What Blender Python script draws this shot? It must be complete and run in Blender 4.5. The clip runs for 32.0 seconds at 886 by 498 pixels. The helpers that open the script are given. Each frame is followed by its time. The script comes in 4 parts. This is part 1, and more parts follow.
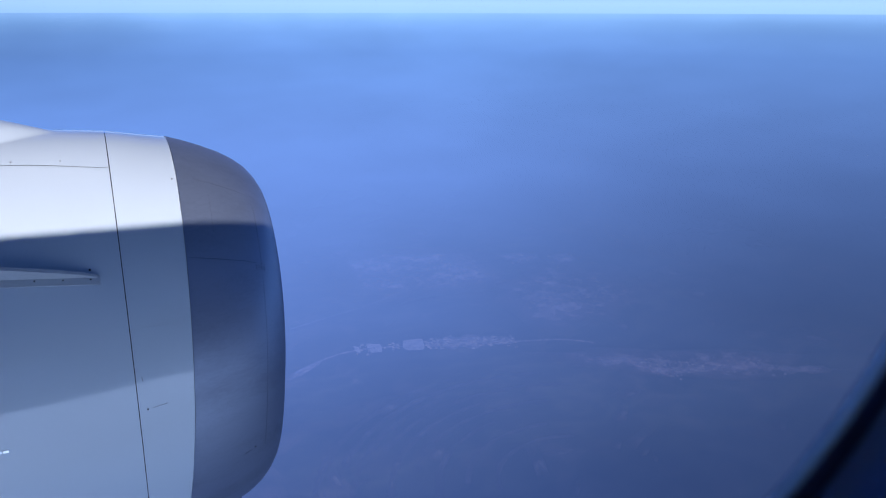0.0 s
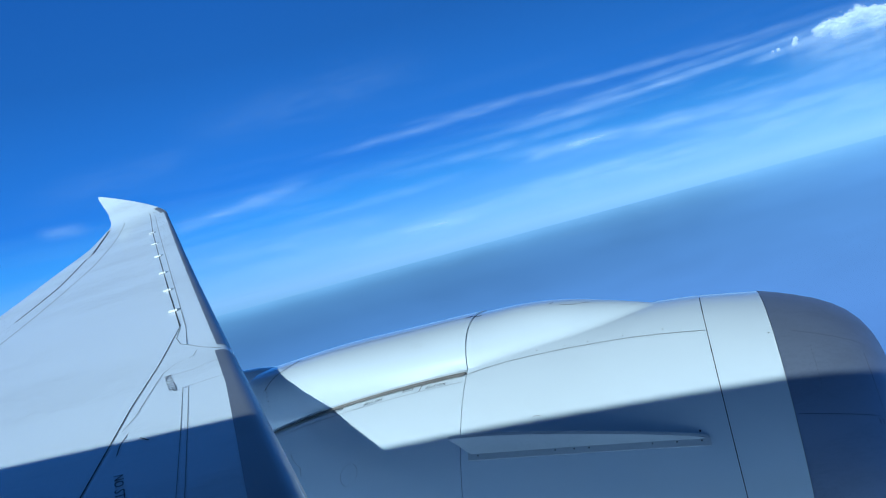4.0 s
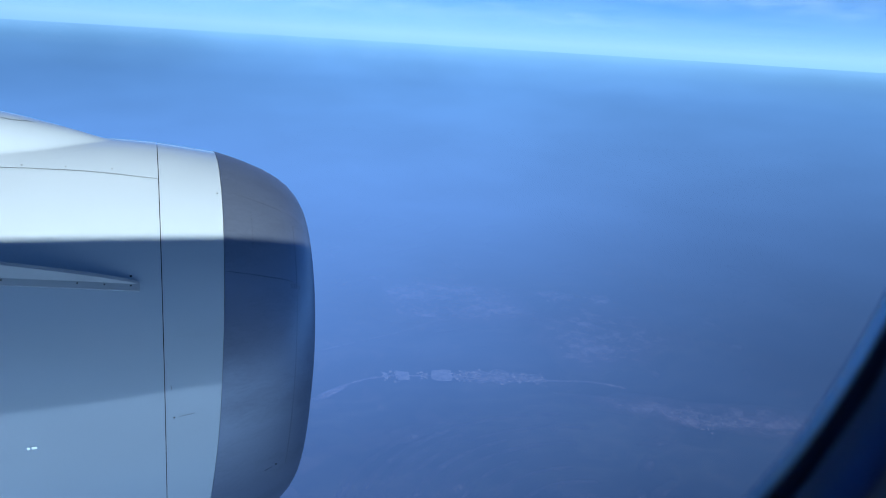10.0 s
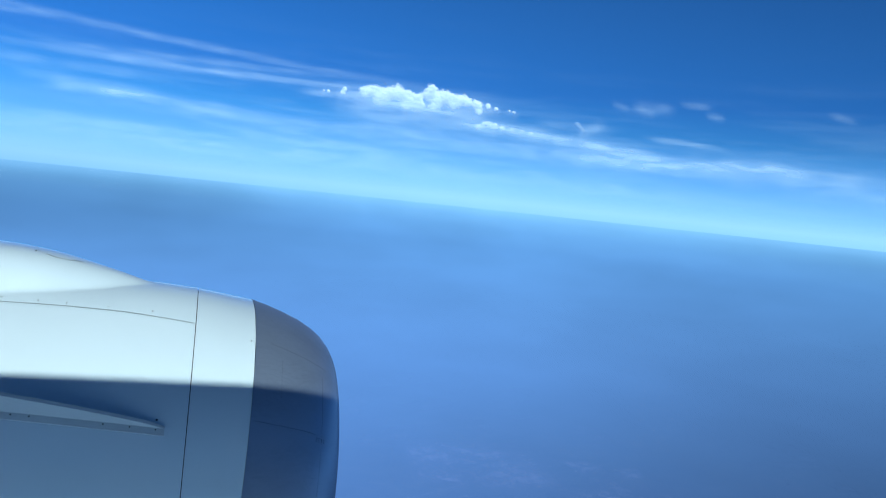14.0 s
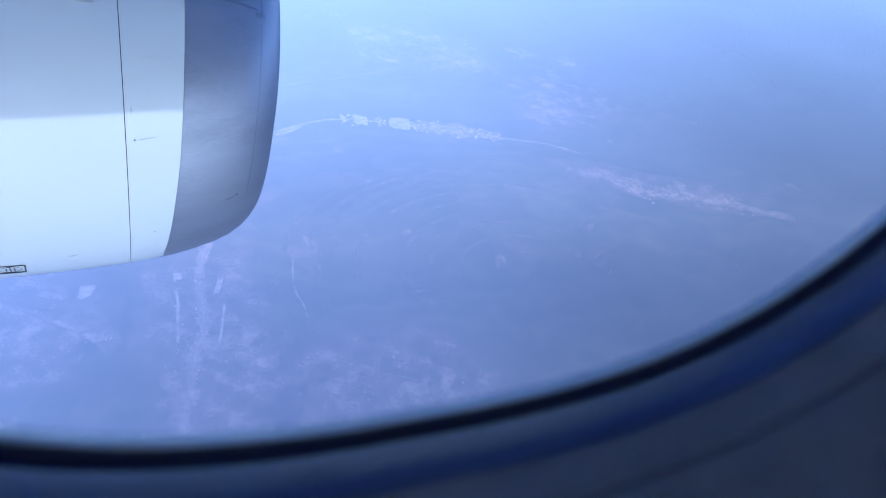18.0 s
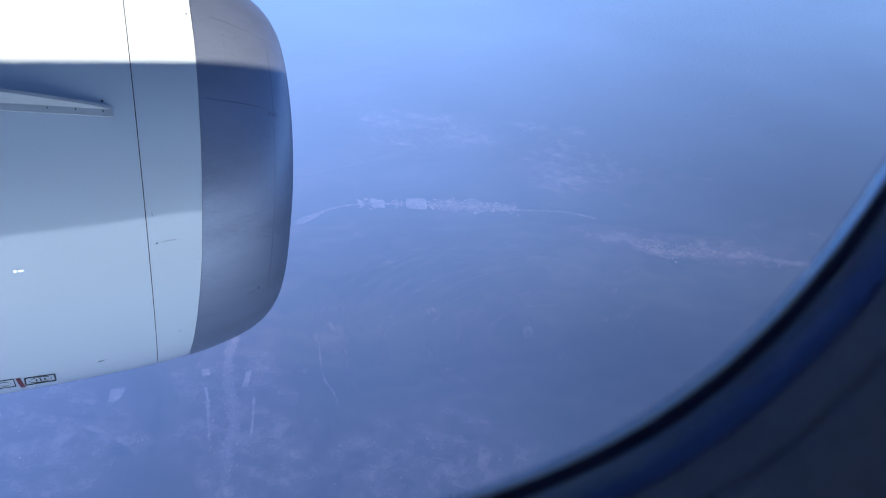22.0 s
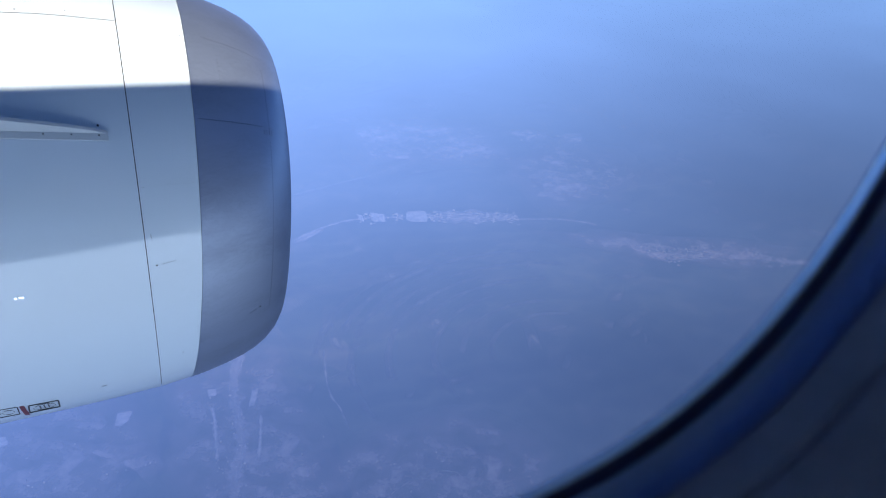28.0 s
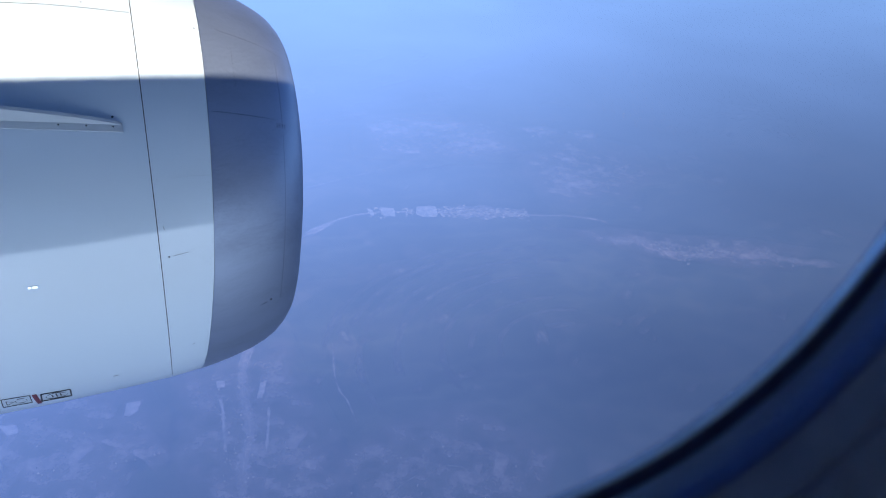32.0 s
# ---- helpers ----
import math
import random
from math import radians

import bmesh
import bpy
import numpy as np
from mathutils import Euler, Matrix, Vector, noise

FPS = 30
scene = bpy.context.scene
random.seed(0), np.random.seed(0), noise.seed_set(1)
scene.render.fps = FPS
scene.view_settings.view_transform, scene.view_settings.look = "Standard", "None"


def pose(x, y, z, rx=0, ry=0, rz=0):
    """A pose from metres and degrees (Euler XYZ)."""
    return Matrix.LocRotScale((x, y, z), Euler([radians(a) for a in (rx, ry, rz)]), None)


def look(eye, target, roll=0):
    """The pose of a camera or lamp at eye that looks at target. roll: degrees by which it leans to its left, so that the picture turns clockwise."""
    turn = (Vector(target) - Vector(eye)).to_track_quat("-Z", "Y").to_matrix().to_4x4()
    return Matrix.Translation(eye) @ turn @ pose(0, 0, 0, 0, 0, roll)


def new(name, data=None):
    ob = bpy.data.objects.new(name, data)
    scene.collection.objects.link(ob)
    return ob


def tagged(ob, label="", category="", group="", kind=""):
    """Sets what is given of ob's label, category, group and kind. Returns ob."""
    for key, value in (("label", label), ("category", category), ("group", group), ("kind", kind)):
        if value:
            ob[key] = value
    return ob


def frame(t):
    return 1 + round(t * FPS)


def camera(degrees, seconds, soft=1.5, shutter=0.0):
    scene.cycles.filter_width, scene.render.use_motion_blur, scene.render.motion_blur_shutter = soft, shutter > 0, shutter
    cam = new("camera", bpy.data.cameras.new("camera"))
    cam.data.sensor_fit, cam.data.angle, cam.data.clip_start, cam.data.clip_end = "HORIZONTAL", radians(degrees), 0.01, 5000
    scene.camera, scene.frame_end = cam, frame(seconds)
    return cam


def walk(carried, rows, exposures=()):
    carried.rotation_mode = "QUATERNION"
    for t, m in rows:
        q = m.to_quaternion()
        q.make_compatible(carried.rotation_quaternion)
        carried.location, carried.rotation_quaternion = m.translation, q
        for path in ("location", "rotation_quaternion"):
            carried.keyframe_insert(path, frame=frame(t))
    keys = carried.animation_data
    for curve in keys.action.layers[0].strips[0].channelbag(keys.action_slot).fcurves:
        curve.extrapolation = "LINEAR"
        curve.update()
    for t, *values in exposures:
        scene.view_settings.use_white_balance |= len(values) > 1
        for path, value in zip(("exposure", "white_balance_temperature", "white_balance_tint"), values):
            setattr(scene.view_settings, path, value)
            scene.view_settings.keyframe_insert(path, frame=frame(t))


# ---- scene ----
# The aircraft flies towards +x, its left wing points to +y; the seat by the window is at the origin.
cam = camera(60.77, 32.0, soft=1.05)
cam.data.dof.use_dof, cam.data.dof.focus_distance, cam.data.dof.aperture_fstop = True, 9.0, 10.0
PATH = [
    (0.0, -0.0056, 0.0669, -0.0090, -24.54, -17.64, -0.11),
    (0.5, 0.0053, 0.0593, -0.0009, -23.92, -16.71, 1.55),
    (1.0, 0.0178, 0.0534, 0.0082, -21.47, -15.63, 2.98),
    (1.5, 0.0263, 0.0517, 0.0104, -17.11, -14.76, 5.38),
    (2.0, 0.0435, 0.0416, 0.0091, -11.35, -13.65, 8.03),
    (2.5, 0.0643, 0.0291, 0.0049, -3.41, -12.04, 11.49),
    (3.0, 0.0909, 0.0135, -0.0023, 5.76, -7.80, 13.59),
    (3.5, 0.1182, 0.0014, -0.0100, 14.27, -2.46, 14.13),
    (4.4, 0.1208, -0.0021, -0.0144, 18.56, 0.56, 15.60),
    (5.5, 0.1205, -0.0032, -0.0174, 16.11, -0.66, 15.93),
    (6.0, 0.0988, 0.0024, -0.0172, 14.57, -1.64, 15.57),
    (6.5, 0.0840, 0.0046, -0.0161, 12.84, -2.58, 14.76),
    (7.0, 0.0698, 0.0091, -0.0136, 10.63, -3.72, 13.51),
    (7.5, 0.0554, 0.0137, -0.0119, 7.17, -5.58, 11.66),
    (8.0, 0.0422, 0.0201, -0.0091, 2.06, -8.15, 8.85),
    (8.5, 0.0306, 0.0270, -0.0063, -4.44, -10.97, 5.49),
    (9.0, 0.0203, 0.0339, -0.0037, -11.41, -13.64, 1.31),
    (9.5, 0.0026, 0.0487, 0.0038, -17.17, -15.08, -1.65),
    (10.0, -0.0020, 0.0423, 0.0005, -20.67, -15.39, -3.41),
    (10.5, -0.0107, 0.0463, 0.0029, -21.75, -15.11, -4.21),
    (11.0, -0.0116, 0.0419, 0.0043, -21.95, -14.34, -4.63),
    (11.5, -0.0142, 0.0400, 0.0051, -21.51, -13.35, -4.48),
    (12.0, -0.0159, 0.0346, 0.0060, -20.29, -10.54, -3.83),
    (12.5, -0.0219, 0.0363, 0.0055, -19.24, -7.99, -4.48),
    (13.0, -0.0254, 0.0381, 0.0053, -19.17, -5.03, -5.61),
    (13.5, -0.0282, 0.0391, 0.0042, -18.78, -3.84, -6.01),
    (14.4, -0.0328, 0.0430, 0.0021, -17.20, -3.70, -5.60),
    (15.5, -0.0373, 0.0471, 0.0002, -17.00, -8.47, -5.00),
    (16.0, -0.0396, 0.0501, -0.0007, -18.19, -11.83, -5.22),
    (16.5, -0.0433, 0.0542, -0.0015, -19.90, -17.74, -5.75),
    (17.0, -0.0446, 0.0500, -0.0064, -21.01, -24.66, -7.33),
    (17.5, -0.0503, 0.0508, -0.0082, -21.44, -31.61, -8.09),
    (18.0, -0.0522, 0.0515, -0.0068, -21.29, -34.09, -9.54),
    (18.5, -0.0527, 0.0509, -0.0016, -21.89, -32.94, -8.41),
    (19.0, -0.0379, 0.0405, 0.0091, -22.44, -30.88, -6.93),
    (19.5, -0.0310, 0.0317, 0.0169, -22.46, -29.83, -5.49),
    (20.0, -0.0235, 0.0207, 0.0225, -22.48, -28.95, -5.06),
    (20.5, -0.0307, 0.0232, 0.0227, -22.51, -28.57, -4.79),
    (21.0, -0.0363, 0.0244, 0.0208, -22.27, -28.32, -4.93),
    (21.5, -0.0359, 0.0241, 0.0252, -22.12, -28.17, -4.95),
    (22.0, -0.0378, 0.0259, 0.0257, -22.11, -28.20, -4.86),
    (22.5, -0.0372, 0.0250, 0.0267, -22.09, -28.20, -4.65),
    (23.0, -0.0377, 0.0270, 0.0247, -21.92, -28.03, -4.41),
    (23.5, -0.0394, 0.0272, 0.0238, -21.74, -27.66, -4.18),
    (24.0, -0.0424, 0.0324, 0.0205, -21.89, -27.19, -4.08),
    (24.5, -0.0342, 0.0266, 0.0228, -22.20, -26.86, -3.93),
    (25.0, -0.0281, 0.0246, 0.0241, -22.53, -26.67, -3.95),
    (25.5, -0.0251, 0.0225, 0.0223, -22.90, -26.83, -4.17),
    (27.5, -0.0132, 0.0233, 0.0166, -23.89, -27.03, -3.03),
    (28.0, -0.0228, 0.0349, 0.0196, -22.96, -27.25, -2.97),
    (28.5, -0.0261, 0.0342, 0.0212, -22.25, -27.60, -2.96),
    (29.0, -0.0275, 0.0335, 0.0225, -21.90, -27.96, -3.02),
    (29.5, -0.0292, 0.0332, 0.0229, -22.05, -28.22, -2.84),
    (30.0, -0.0299, 0.0329, 0.0244, -22.25, -28.09, -2.94),
    (30.5, -0.0313, 0.0336, 0.0248, -22.44, -27.96, -3.02),
    (31.0, -0.0319, 0.0335, 0.0240, -22.51, -27.89, -3.07),
    (31.5, -0.0329, 0.0353, 0.0223, -22.22, -27.76, -3.23),
    (32.0, -0.0344, 0.0381, 0.0208, -21.97, -27.67, -3.32),
]
EXPOSURES = [
    (0.0, 0.0, 6300, 17), (1.5, -0.07, 5680, 3), (3.0, -0.14, 5650, -5), (8.0, -0.18, 5750, -9), (10.0, 0.03, 5980, -1), (13.0, 0.03, 6000, -10),
    (16.0, 0.0, 6180, -9), (17.0, 0.42, 6950, 3), (17.9, 1.58, 7800, 9), (18.6, 1.37, 7750, 9), (19.2, 1.08, 7700, 9), (20.0, 0.95, 7600, 9), (21.0, 0.86, 7520, 9), (22.0, 0.80, 7480, 9), (32.0, 0.82, 7430, 8),
]
walk(cam, [(t, pose(x, y, z, 90 + p, r, w)) for t, x, y, z, w, p, r in PATH], EXPOSURES)

# ---- world, sun ----
SUN = Vector((-0.17, -1.0, 0.565)).normalized()
world = bpy.data.worlds.new("sky")
scene.world = world
world.use_nodes = True
wn = world.node_tree
sky = wn.nodes.new("ShaderNodeTexSky")
sky.sky_type, sky.sun_disc = "NISHITA", False
sky.sun_elevation, sky.sun_rotation = math.asin(SUN.z), math.atan2(SUN.x, SUN.y)
sky.altitude, sky.air_density, sky.dust_density, sky.ozone_density = 9000, 1.3, 0.1, 6.0
wn.nodes["Background"].inputs[1].default_value = 0.10
wn.links.new(sky.outputs[0], wn.nodes["Background"].inputs[0])
lamp = bpy.data.lights.new("sun", "SUN")
lamp.energy, lamp.angle, lamp.color = 4.5, radians(0.53), (1.0, 0.995, 0.99)
sun = new("sun", lamp)
sun.matrix_world = look(SUN * 60, (0, 0, 0))


# ---- materials ----
def material(name):
    m = bpy.data.materials.new(name)
    m.use_nodes = True
    return m, m.node_tree.nodes, m.node_tree.links, m.node_tree.nodes["Principled BSDF"]


def ramp(nodes, links, fac, stops):
    r = nodes.new("ShaderNodeValToRGB")
    while len(r.color_ramp.elements) < len(stops):
        r.color_ramp.elements.new(0.5)
    for e, (p, c) in zip(r.color_ramp.elements, stops):
        e.position, e.color = p, (*c, 1)
    links.new(fac, r.inputs[0])
    return r.outputs[0]


def noise_node(nodes, links, scale, detail=4, stretch=(1, 1, 1), rough=0.55, coord="Object"):
    co = nodes.new("ShaderNodeTexCoord")
    mp = nodes.new("ShaderNodeMapping")
    mp.inputs["Scale"].default_value = stretch
    n = nodes.new("ShaderNodeTexNoise")
    n.inputs["Scale"].default_value, n.inputs["Detail"].default_value = scale, detail
    n.inputs["Roughness"].default_value = rough
    links.new(co.outputs[coord], mp.inputs[0])
    links.new(mp.outputs[0], n.inputs[0])
    return n.outputs[0]


def paint(name, base, rough=0.3, grime=0.08, coat=0.4, metal=0.0, bump=0.02, scale=1.2, stretch=(0.35, 1, 1)):
    """Surface with broad stains along the airflow, fine mottling, uneven gloss and a faint ripple."""
    m, n, l, b = material(name)
    broad = noise_node(n, l, scale, 5, stretch)
    fine = noise_node(n, l, scale * 24, 3, stretch)
    mix = n.new("ShaderNodeMath")
    mix.operation = "MULTIPLY_ADD"
    l.new(fine, mix.inputs[0])
    mix.inputs[1].default_value = 0.35
    l.new(broad, mix.inputs[2])
    dark = tuple(c * (1 - grime * 2) for c in base)
    l.new(ramp(n, l, mix.outputs[0], [(0.42, dark), (0.72, base), (0.95, tuple(min(1, c * (1 + grime * 0.4)) for c in base))]), b.inputs["Base Color"])
    rr = n.new("ShaderNodeMapRange")
    rr.inputs[3].default_value, rr.inputs[4].default_value = rough * 1.3, rough * 0.8
    l.new(broad, rr.inputs[0])
    l.new(rr.outputs[0], b.inputs["Roughness"])
    b.inputs["Metallic"].default_value = metal
    b.inputs["Coat Weight"].default_value, b.inputs["Coat Roughness"].default_value = coat, 0.03
    if bump:
        bp = n.new("ShaderNodeBump")
        bp.inputs["Strength"].default_value, bp.inputs["Distance"].default_value = bump, 0.05
        l.new(mix.outputs[0], bp.inputs["Height"])
        l.new(bp.outputs[0], b.inputs["Normal"])
    return m


WHITE = paint("white_gloss_paint", (0.66, 0.735, 0.79), 0.35, 0.035, 1.0)
WHITE.node_tree.nodes["Principled BSDF"].inputs["Coat IOR"].default_value = 1.7
WING = paint("grey_wing_paint", (0.77, 0.855, 0.925), 0.34, 0.10, 0.2, scale=0.6)
LIP = paint("bare_aluminium", (0.375, 0.43, 0.55), 0.43, 0.10, 0.0, metal=0.76, bump=0.03, scale=1.6, stretch=(0.4, 1, 1.6))
LIP.node_tree.nodes["Principled BSDF"].inputs["Specular Tint"].default_value = (0.42, 0.44, 0.52, 1)
LEDGE = paint("leading_edge_metal", (0.34, 0.35, 0.37), 0.38, 0.12, 0.0, metal=0.6, scale=1.0)
DARK = paint("dark_gap", (0.02, 0.02, 0.022), 0.8, 0.1, 0.0)
SEAL = paint("dark_sealant", (0.06, 0.065, 0.07), 0.7, 0.15, 0.0)
INK = paint("black_marking", (0.04, 0.04, 0.045), 0.6, 0.1, 0.0, bump=0)
FADED = paint("faded_marking", (0.30, 0.32, 0.34), 0.6, 0.1, 0.0, bump=0)
RED = paint("dark_red_marking", (0.16, 0.03, 0.04), 0.5, 0.1, 0.0, bump=0)
STEEL = paint("latch_steel", (0.30, 0.31, 0.33), 0.35, 0.15, 0.0, metal=0.8)
HOT = paint("grey_nozzle_metal", (0.30, 0.29, 0.28), 0.4, 0.2, 0.0, metal=0.8)
STRAKE = paint("weathered_grey_strake_paint", (0.50, 0.535, 0.56), 0.4, 0.1, 0.1, scale=3)
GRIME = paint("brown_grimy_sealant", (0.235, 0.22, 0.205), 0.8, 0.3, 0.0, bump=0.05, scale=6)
GLINT = paint("glint_mirror_steel", (0.92, 0.92, 0.92), 0.12, 0.02, 0.0, metal=1.0, bump=0)
CLIP = paint("white_bracket_paint", (0.85, 0.86, 0.86), 0.4, 0.04, 0.1, bump=0)


# ---- builders ----
HOME = {}


def mesh_of(name, verts, faces, mat, smooth=True, home=Vector()):
    me = bpy.data.meshes.new(name)
    me.from_pydata([tuple(Vector(v) - home) for v in verts], [], faces)
    me.materials.append(mat)
    if smooth:
        me.polygons.foreach_set("use_smooth", [True] * len(me.polygons))
    me.update()
    return me


def part(name, geo, mat, parent, label="", smooth=True, kind=""):
    """One mesh (verts, faces in world places) as a part of a thing or of another part."""
    home = HOME[parent.name]
    ob = new(name, mesh_of(name, geo[0], geo[1], mat, smooth, home))
    ob.parent = parent
    HOME[ob.name] = home
    return tagged(ob, label, kind=kind)


def thing(name, place, label, category, group="", kind=""):
    ob = new(name)
    ob.location = place
    HOME[ob.name] = Vector(place)
    return tagged(ob, label, category, group, kind)


def solo(name, geo, mat, label, category="", kind="", place=(0, 0, 0), smooth=True, group=""):
    ob = new(name, mesh_of(name, geo[0], geo[1], mat, smooth, Vector(place)))
    ob.location = place
    HOME[ob.name] = Vector(place)
    return tagged(ob, label, category, group, kind)


def merge(*geos):
    vs, fs = [], []
    for v, f in geos:
        o = len(vs)
        vs += list(v)
        fs += [tuple(i + o for i in q) for q in f]
    return vs, fs


def grid(fn, us, ws):
    vs = [fn(u, w) for u in us for w in ws]
    n = len(ws)
    return vs, [(i * n + j, i * n + j + 1, (i + 1) * n + j + 1, (i + 1) * n + j) for i in range(len(us) - 1) for j in range(n - 1)]


def shell(fn, us, ws, thick):
    """A curved panel with a thickness: fn(u, w, off) gives its skin."""
    a = grid(lambda u, w: fn(u, w, 0.0), us, ws)
    edge = [(u, ws[0]) for u in us] + [(us[-1], w) for w in ws[1:]] + [(u, ws[-1]) for u in us[-2::-1]] + [(us[0], w) for w in ws[-2:0:-1]]
    n = len(edge)
    rim = [fn(u, w, 0.0) for u, w in edge] + [fn(u, w, -thick) for u, w in edge]
    return merge(a, (rim, [(i, (i + 1) % n, n + (i + 1) % n, n + i) for i in range(n)]))


def lin(a, b, n):
    return [a + (b - a) * i / (n - 1) for i in range(n)]


def interp(x, xs, ys):
    return float(np.interp(x, xs, ys))


def smooth_interp(x, xs, ys):
    """Catmull-Rom through the points."""
    if x <= xs[0]:
        return ys[0]
    if x >= xs[-1]:
        return ys[-1]
    i = max(k for k in range(len(xs) - 1) if xs[k] <= x)
    d = [(ys[k + 1] - ys[k]) / (xs[k + 1] - xs[k]) for k in range(len(xs) - 1)]
    m0 = d[i] if i == 0 else (d[i - 1] + d[i]) / 2
    m1 = d[i] if i == len(d) - 1 else (d[i] + d[i + 1]) / 2
    h = xs[i + 1] - xs[i]
    t = (x - xs[i]) / h
    return (2 * t**3 - 3 * t**2 + 1) * ys[i] + (t**3 - 2 * t**2 + t) * h * m0 + (-2 * t**3 + 3 * t**2) * ys[i + 1] + (t**3 - t**2) * h * m1


def disc(centre, normal, r, n=8, h=0.004):
    """A low stud."""
    c, z = Vector(centre), Vector(normal).normalized()
    x = z.orthogonal().normalized()
    y = z.cross(x)
    vs = [c + x * r * math.cos(k * math.tau / n) + y * r * math.sin(k * math.tau / n) + z * q for q in (-0.003, h) for k in range(n)]
    return vs, [tuple(range(n, 2 * n))] + [(k, (k + 1) % n, n + (k + 1) % n, n + k) for k in range(n)]


def lettering(text, size):
    """Flat letters as verts (u to the right, v up, centred) and faces."""
    cu = bpy.data.curves.new("letters", "FONT")
    cu.body, cu.size, cu.align_x, cu.align_y = text, size, "CENTER", "CENTER"
    cu.resolution_u = 2
    ob = new("letters", cu)
    me = bpy.data.meshes.new_from_object(ob.evaluated_get(bpy.context.evaluated_depsgraph_get()))
    geo = [tuple(v.co) for v in me.vertices], [tuple(p.vertices) for p in me.polygons]
    bpy.data.objects.remove(ob)
    bpy.data.meshes.remove(me)
    bpy.data.curves.remove(cu)
    return geo


# ---- engine ----
ENGINE = Vector((0.392, 7.143, -2.899))
AXIS, UP = Vector((0.99986, 0, -0.0169)), Vector((0.0169, 0, 0.99986))
OUT = Vector((0, -1, 0))
COWL_X = [-4.9, -4.0, -3.2, -2.43, -1.5, -0.9, -0.38, 0.0]
COWL_R = [1.60, 1.79, 1.885, 1.925, 1.905, 1.875, 1.836, 1.80]
LIP_X = [0.0, 0.14, 0.277, 0.432, 0.558, 0.648, 0.718, 0.762, 0.78, 0.775, 0.75, 0.71, 0.6, 0.4]
LIP_R = [1.80, 1.765, 1.722, 1.665, 1.60, 1.535, 1.46, 1.39, 1.32, 1.27, 1.23, 1.20, 1.17, 1.16]
TOP_X = [-4.9, -4.0, -3.2, -2.43, -1.9, -1.5, -1.16, -0.77]
TOP_H = [0.445, 0.332, 0.255, 0.224, 0.222, 0.182, 0.108, 0.0]
CROWN_X = [-3.0, -2.0, -1.3, -0.75, -0.38, -0.1, 0.0]
CROWN_H = [0.0, 0.0, 0.004, 0.034, 0.036, 0.008, 0.0]
TOP_W = [24.0, 24.0, 24.0, 23.0, 18.5, 15.0, 10.0, 2.0]


def lean(x, a):
    """How far the intake's rim stands forward at the angle a, for each metre of radius: the face tilts, more so below."""
    return math.sin(a) * (0.063 + 0.018 * x / 0.8 if math.sin(a) > 0 else 0.086 - 0.034 * x / 0.8)


def cowl(x, th, off=0.0):
    """Skin of the nacelle: x ahead of the lip's aft edge, th in degrees up from the side that faces the cabin."""
    crown = min(1.0, max(0.0, 1 - abs(th - 90) / 38)) if -90 < th < 270 else 0.0
    r = smooth_interp(x, COWL_X, COWL_R) + off + interp(x, CROWN_X, CROWN_H) * crown * crown * (3 - 2 * crown)
    a = radians(th)
    shift = lean(0.0, a) * r * max(0.0, 1 + x / 0.38) if x > -0.38 else 0.0
    return ENGINE + AXIS * (x + shift) + OUT * (r * math.cos(a)) + UP * (r * math.sin(a))


def hump(x, th, off=0.0):
    """The same with the pylon fairing's swell along its top."""
    w = interp(x, TOP_X, TOP_W)
    d = min(1.0, abs(th - 90) / max(w, 0.5))
    h = smooth_interp(x, TOP_X, TOP_H) * (1 - d ** interp(x, [-4.0, -2.43, -0.83], [4.2, 3.4, 1.7])) ** interp(x, [-2.43, -1.7, -0.83], [0.82, 1.0, 0.85])
    return cowl(x, th, off + h)


def normal_at(fn, x, th):
    p = fn(x, th, 0.0)
    return (fn(x, th, 0.1) - p).normalized()


engine = thing("jet_engine", ENGINE + UP * -1.9, "white-painted jet engine nacelle with bare metal intake lip under the wing", "engine")
lipring = list(zip(LIP_X, LIP_R))


def lip_point(k, th):
    x, r = lipring[k]
    a = radians(th)
    return ENGINE + AXIS * (x + lean(x, a) * r) + OUT * (r * math.cos(a)) + UP * (r * math.sin(a) - 0.05 * x / 0.83)


def lip_skin(x, th, off=0.0):
    k = max(i for i in range(9) if LIP_X[i] <= x)
    f = (x - LIP_X[k]) / (LIP_X[k + 1] - LIP_X[k])
    a = radians(th)
    return lip_point(k, th).lerp(lip_point(k + 1, th), f) + (OUT * math.cos(a) + UP * math.sin(a)) * off


RING = [k * 3.0 for k in range(121)]
part("intake_lip", grid(lip_point, range(len(lipring)), RING), LIP, engine, "bare brushed aluminium intake lip")
part("intake_duct", grid(lambda x, th: ENGINE + AXIS * x + OUT * (1.16 + 0.06 * (0.4 - x)) * math.cos(radians(th)) + UP * (1.16 + 0.06 * (0.4 - x)) * math.sin(radians(th)), lin(0.4, -1.2, 5), RING), STEEL, engine, "grey intake duct lining")
fan = part("fan", grid(lambda r, th: ENGINE + AXIS * (-1.0 - 0.12 * math.sin(radians(th * 22))) + OUT * r * math.cos(radians(th)) + UP * r * math.sin(radians(th)), lin(0.25, 1.25, 4), [k * 1.5 for k in range(241)]), STEEL, engine, "dark fan blades")
part("spinner", grid(lambda x, th: ENGINE + AXIS * (-1.0 + x) + OUT * (0.42 * (1 - x / 0.7) ** 0.7) * math.cos(radians(th)) + UP * (0.42 * (1 - x / 0.7) ** 0.7) * math.sin(radians(th)), lin(0, 0.7, 8), RING[::4] + [360.0]), STEEL, fan)
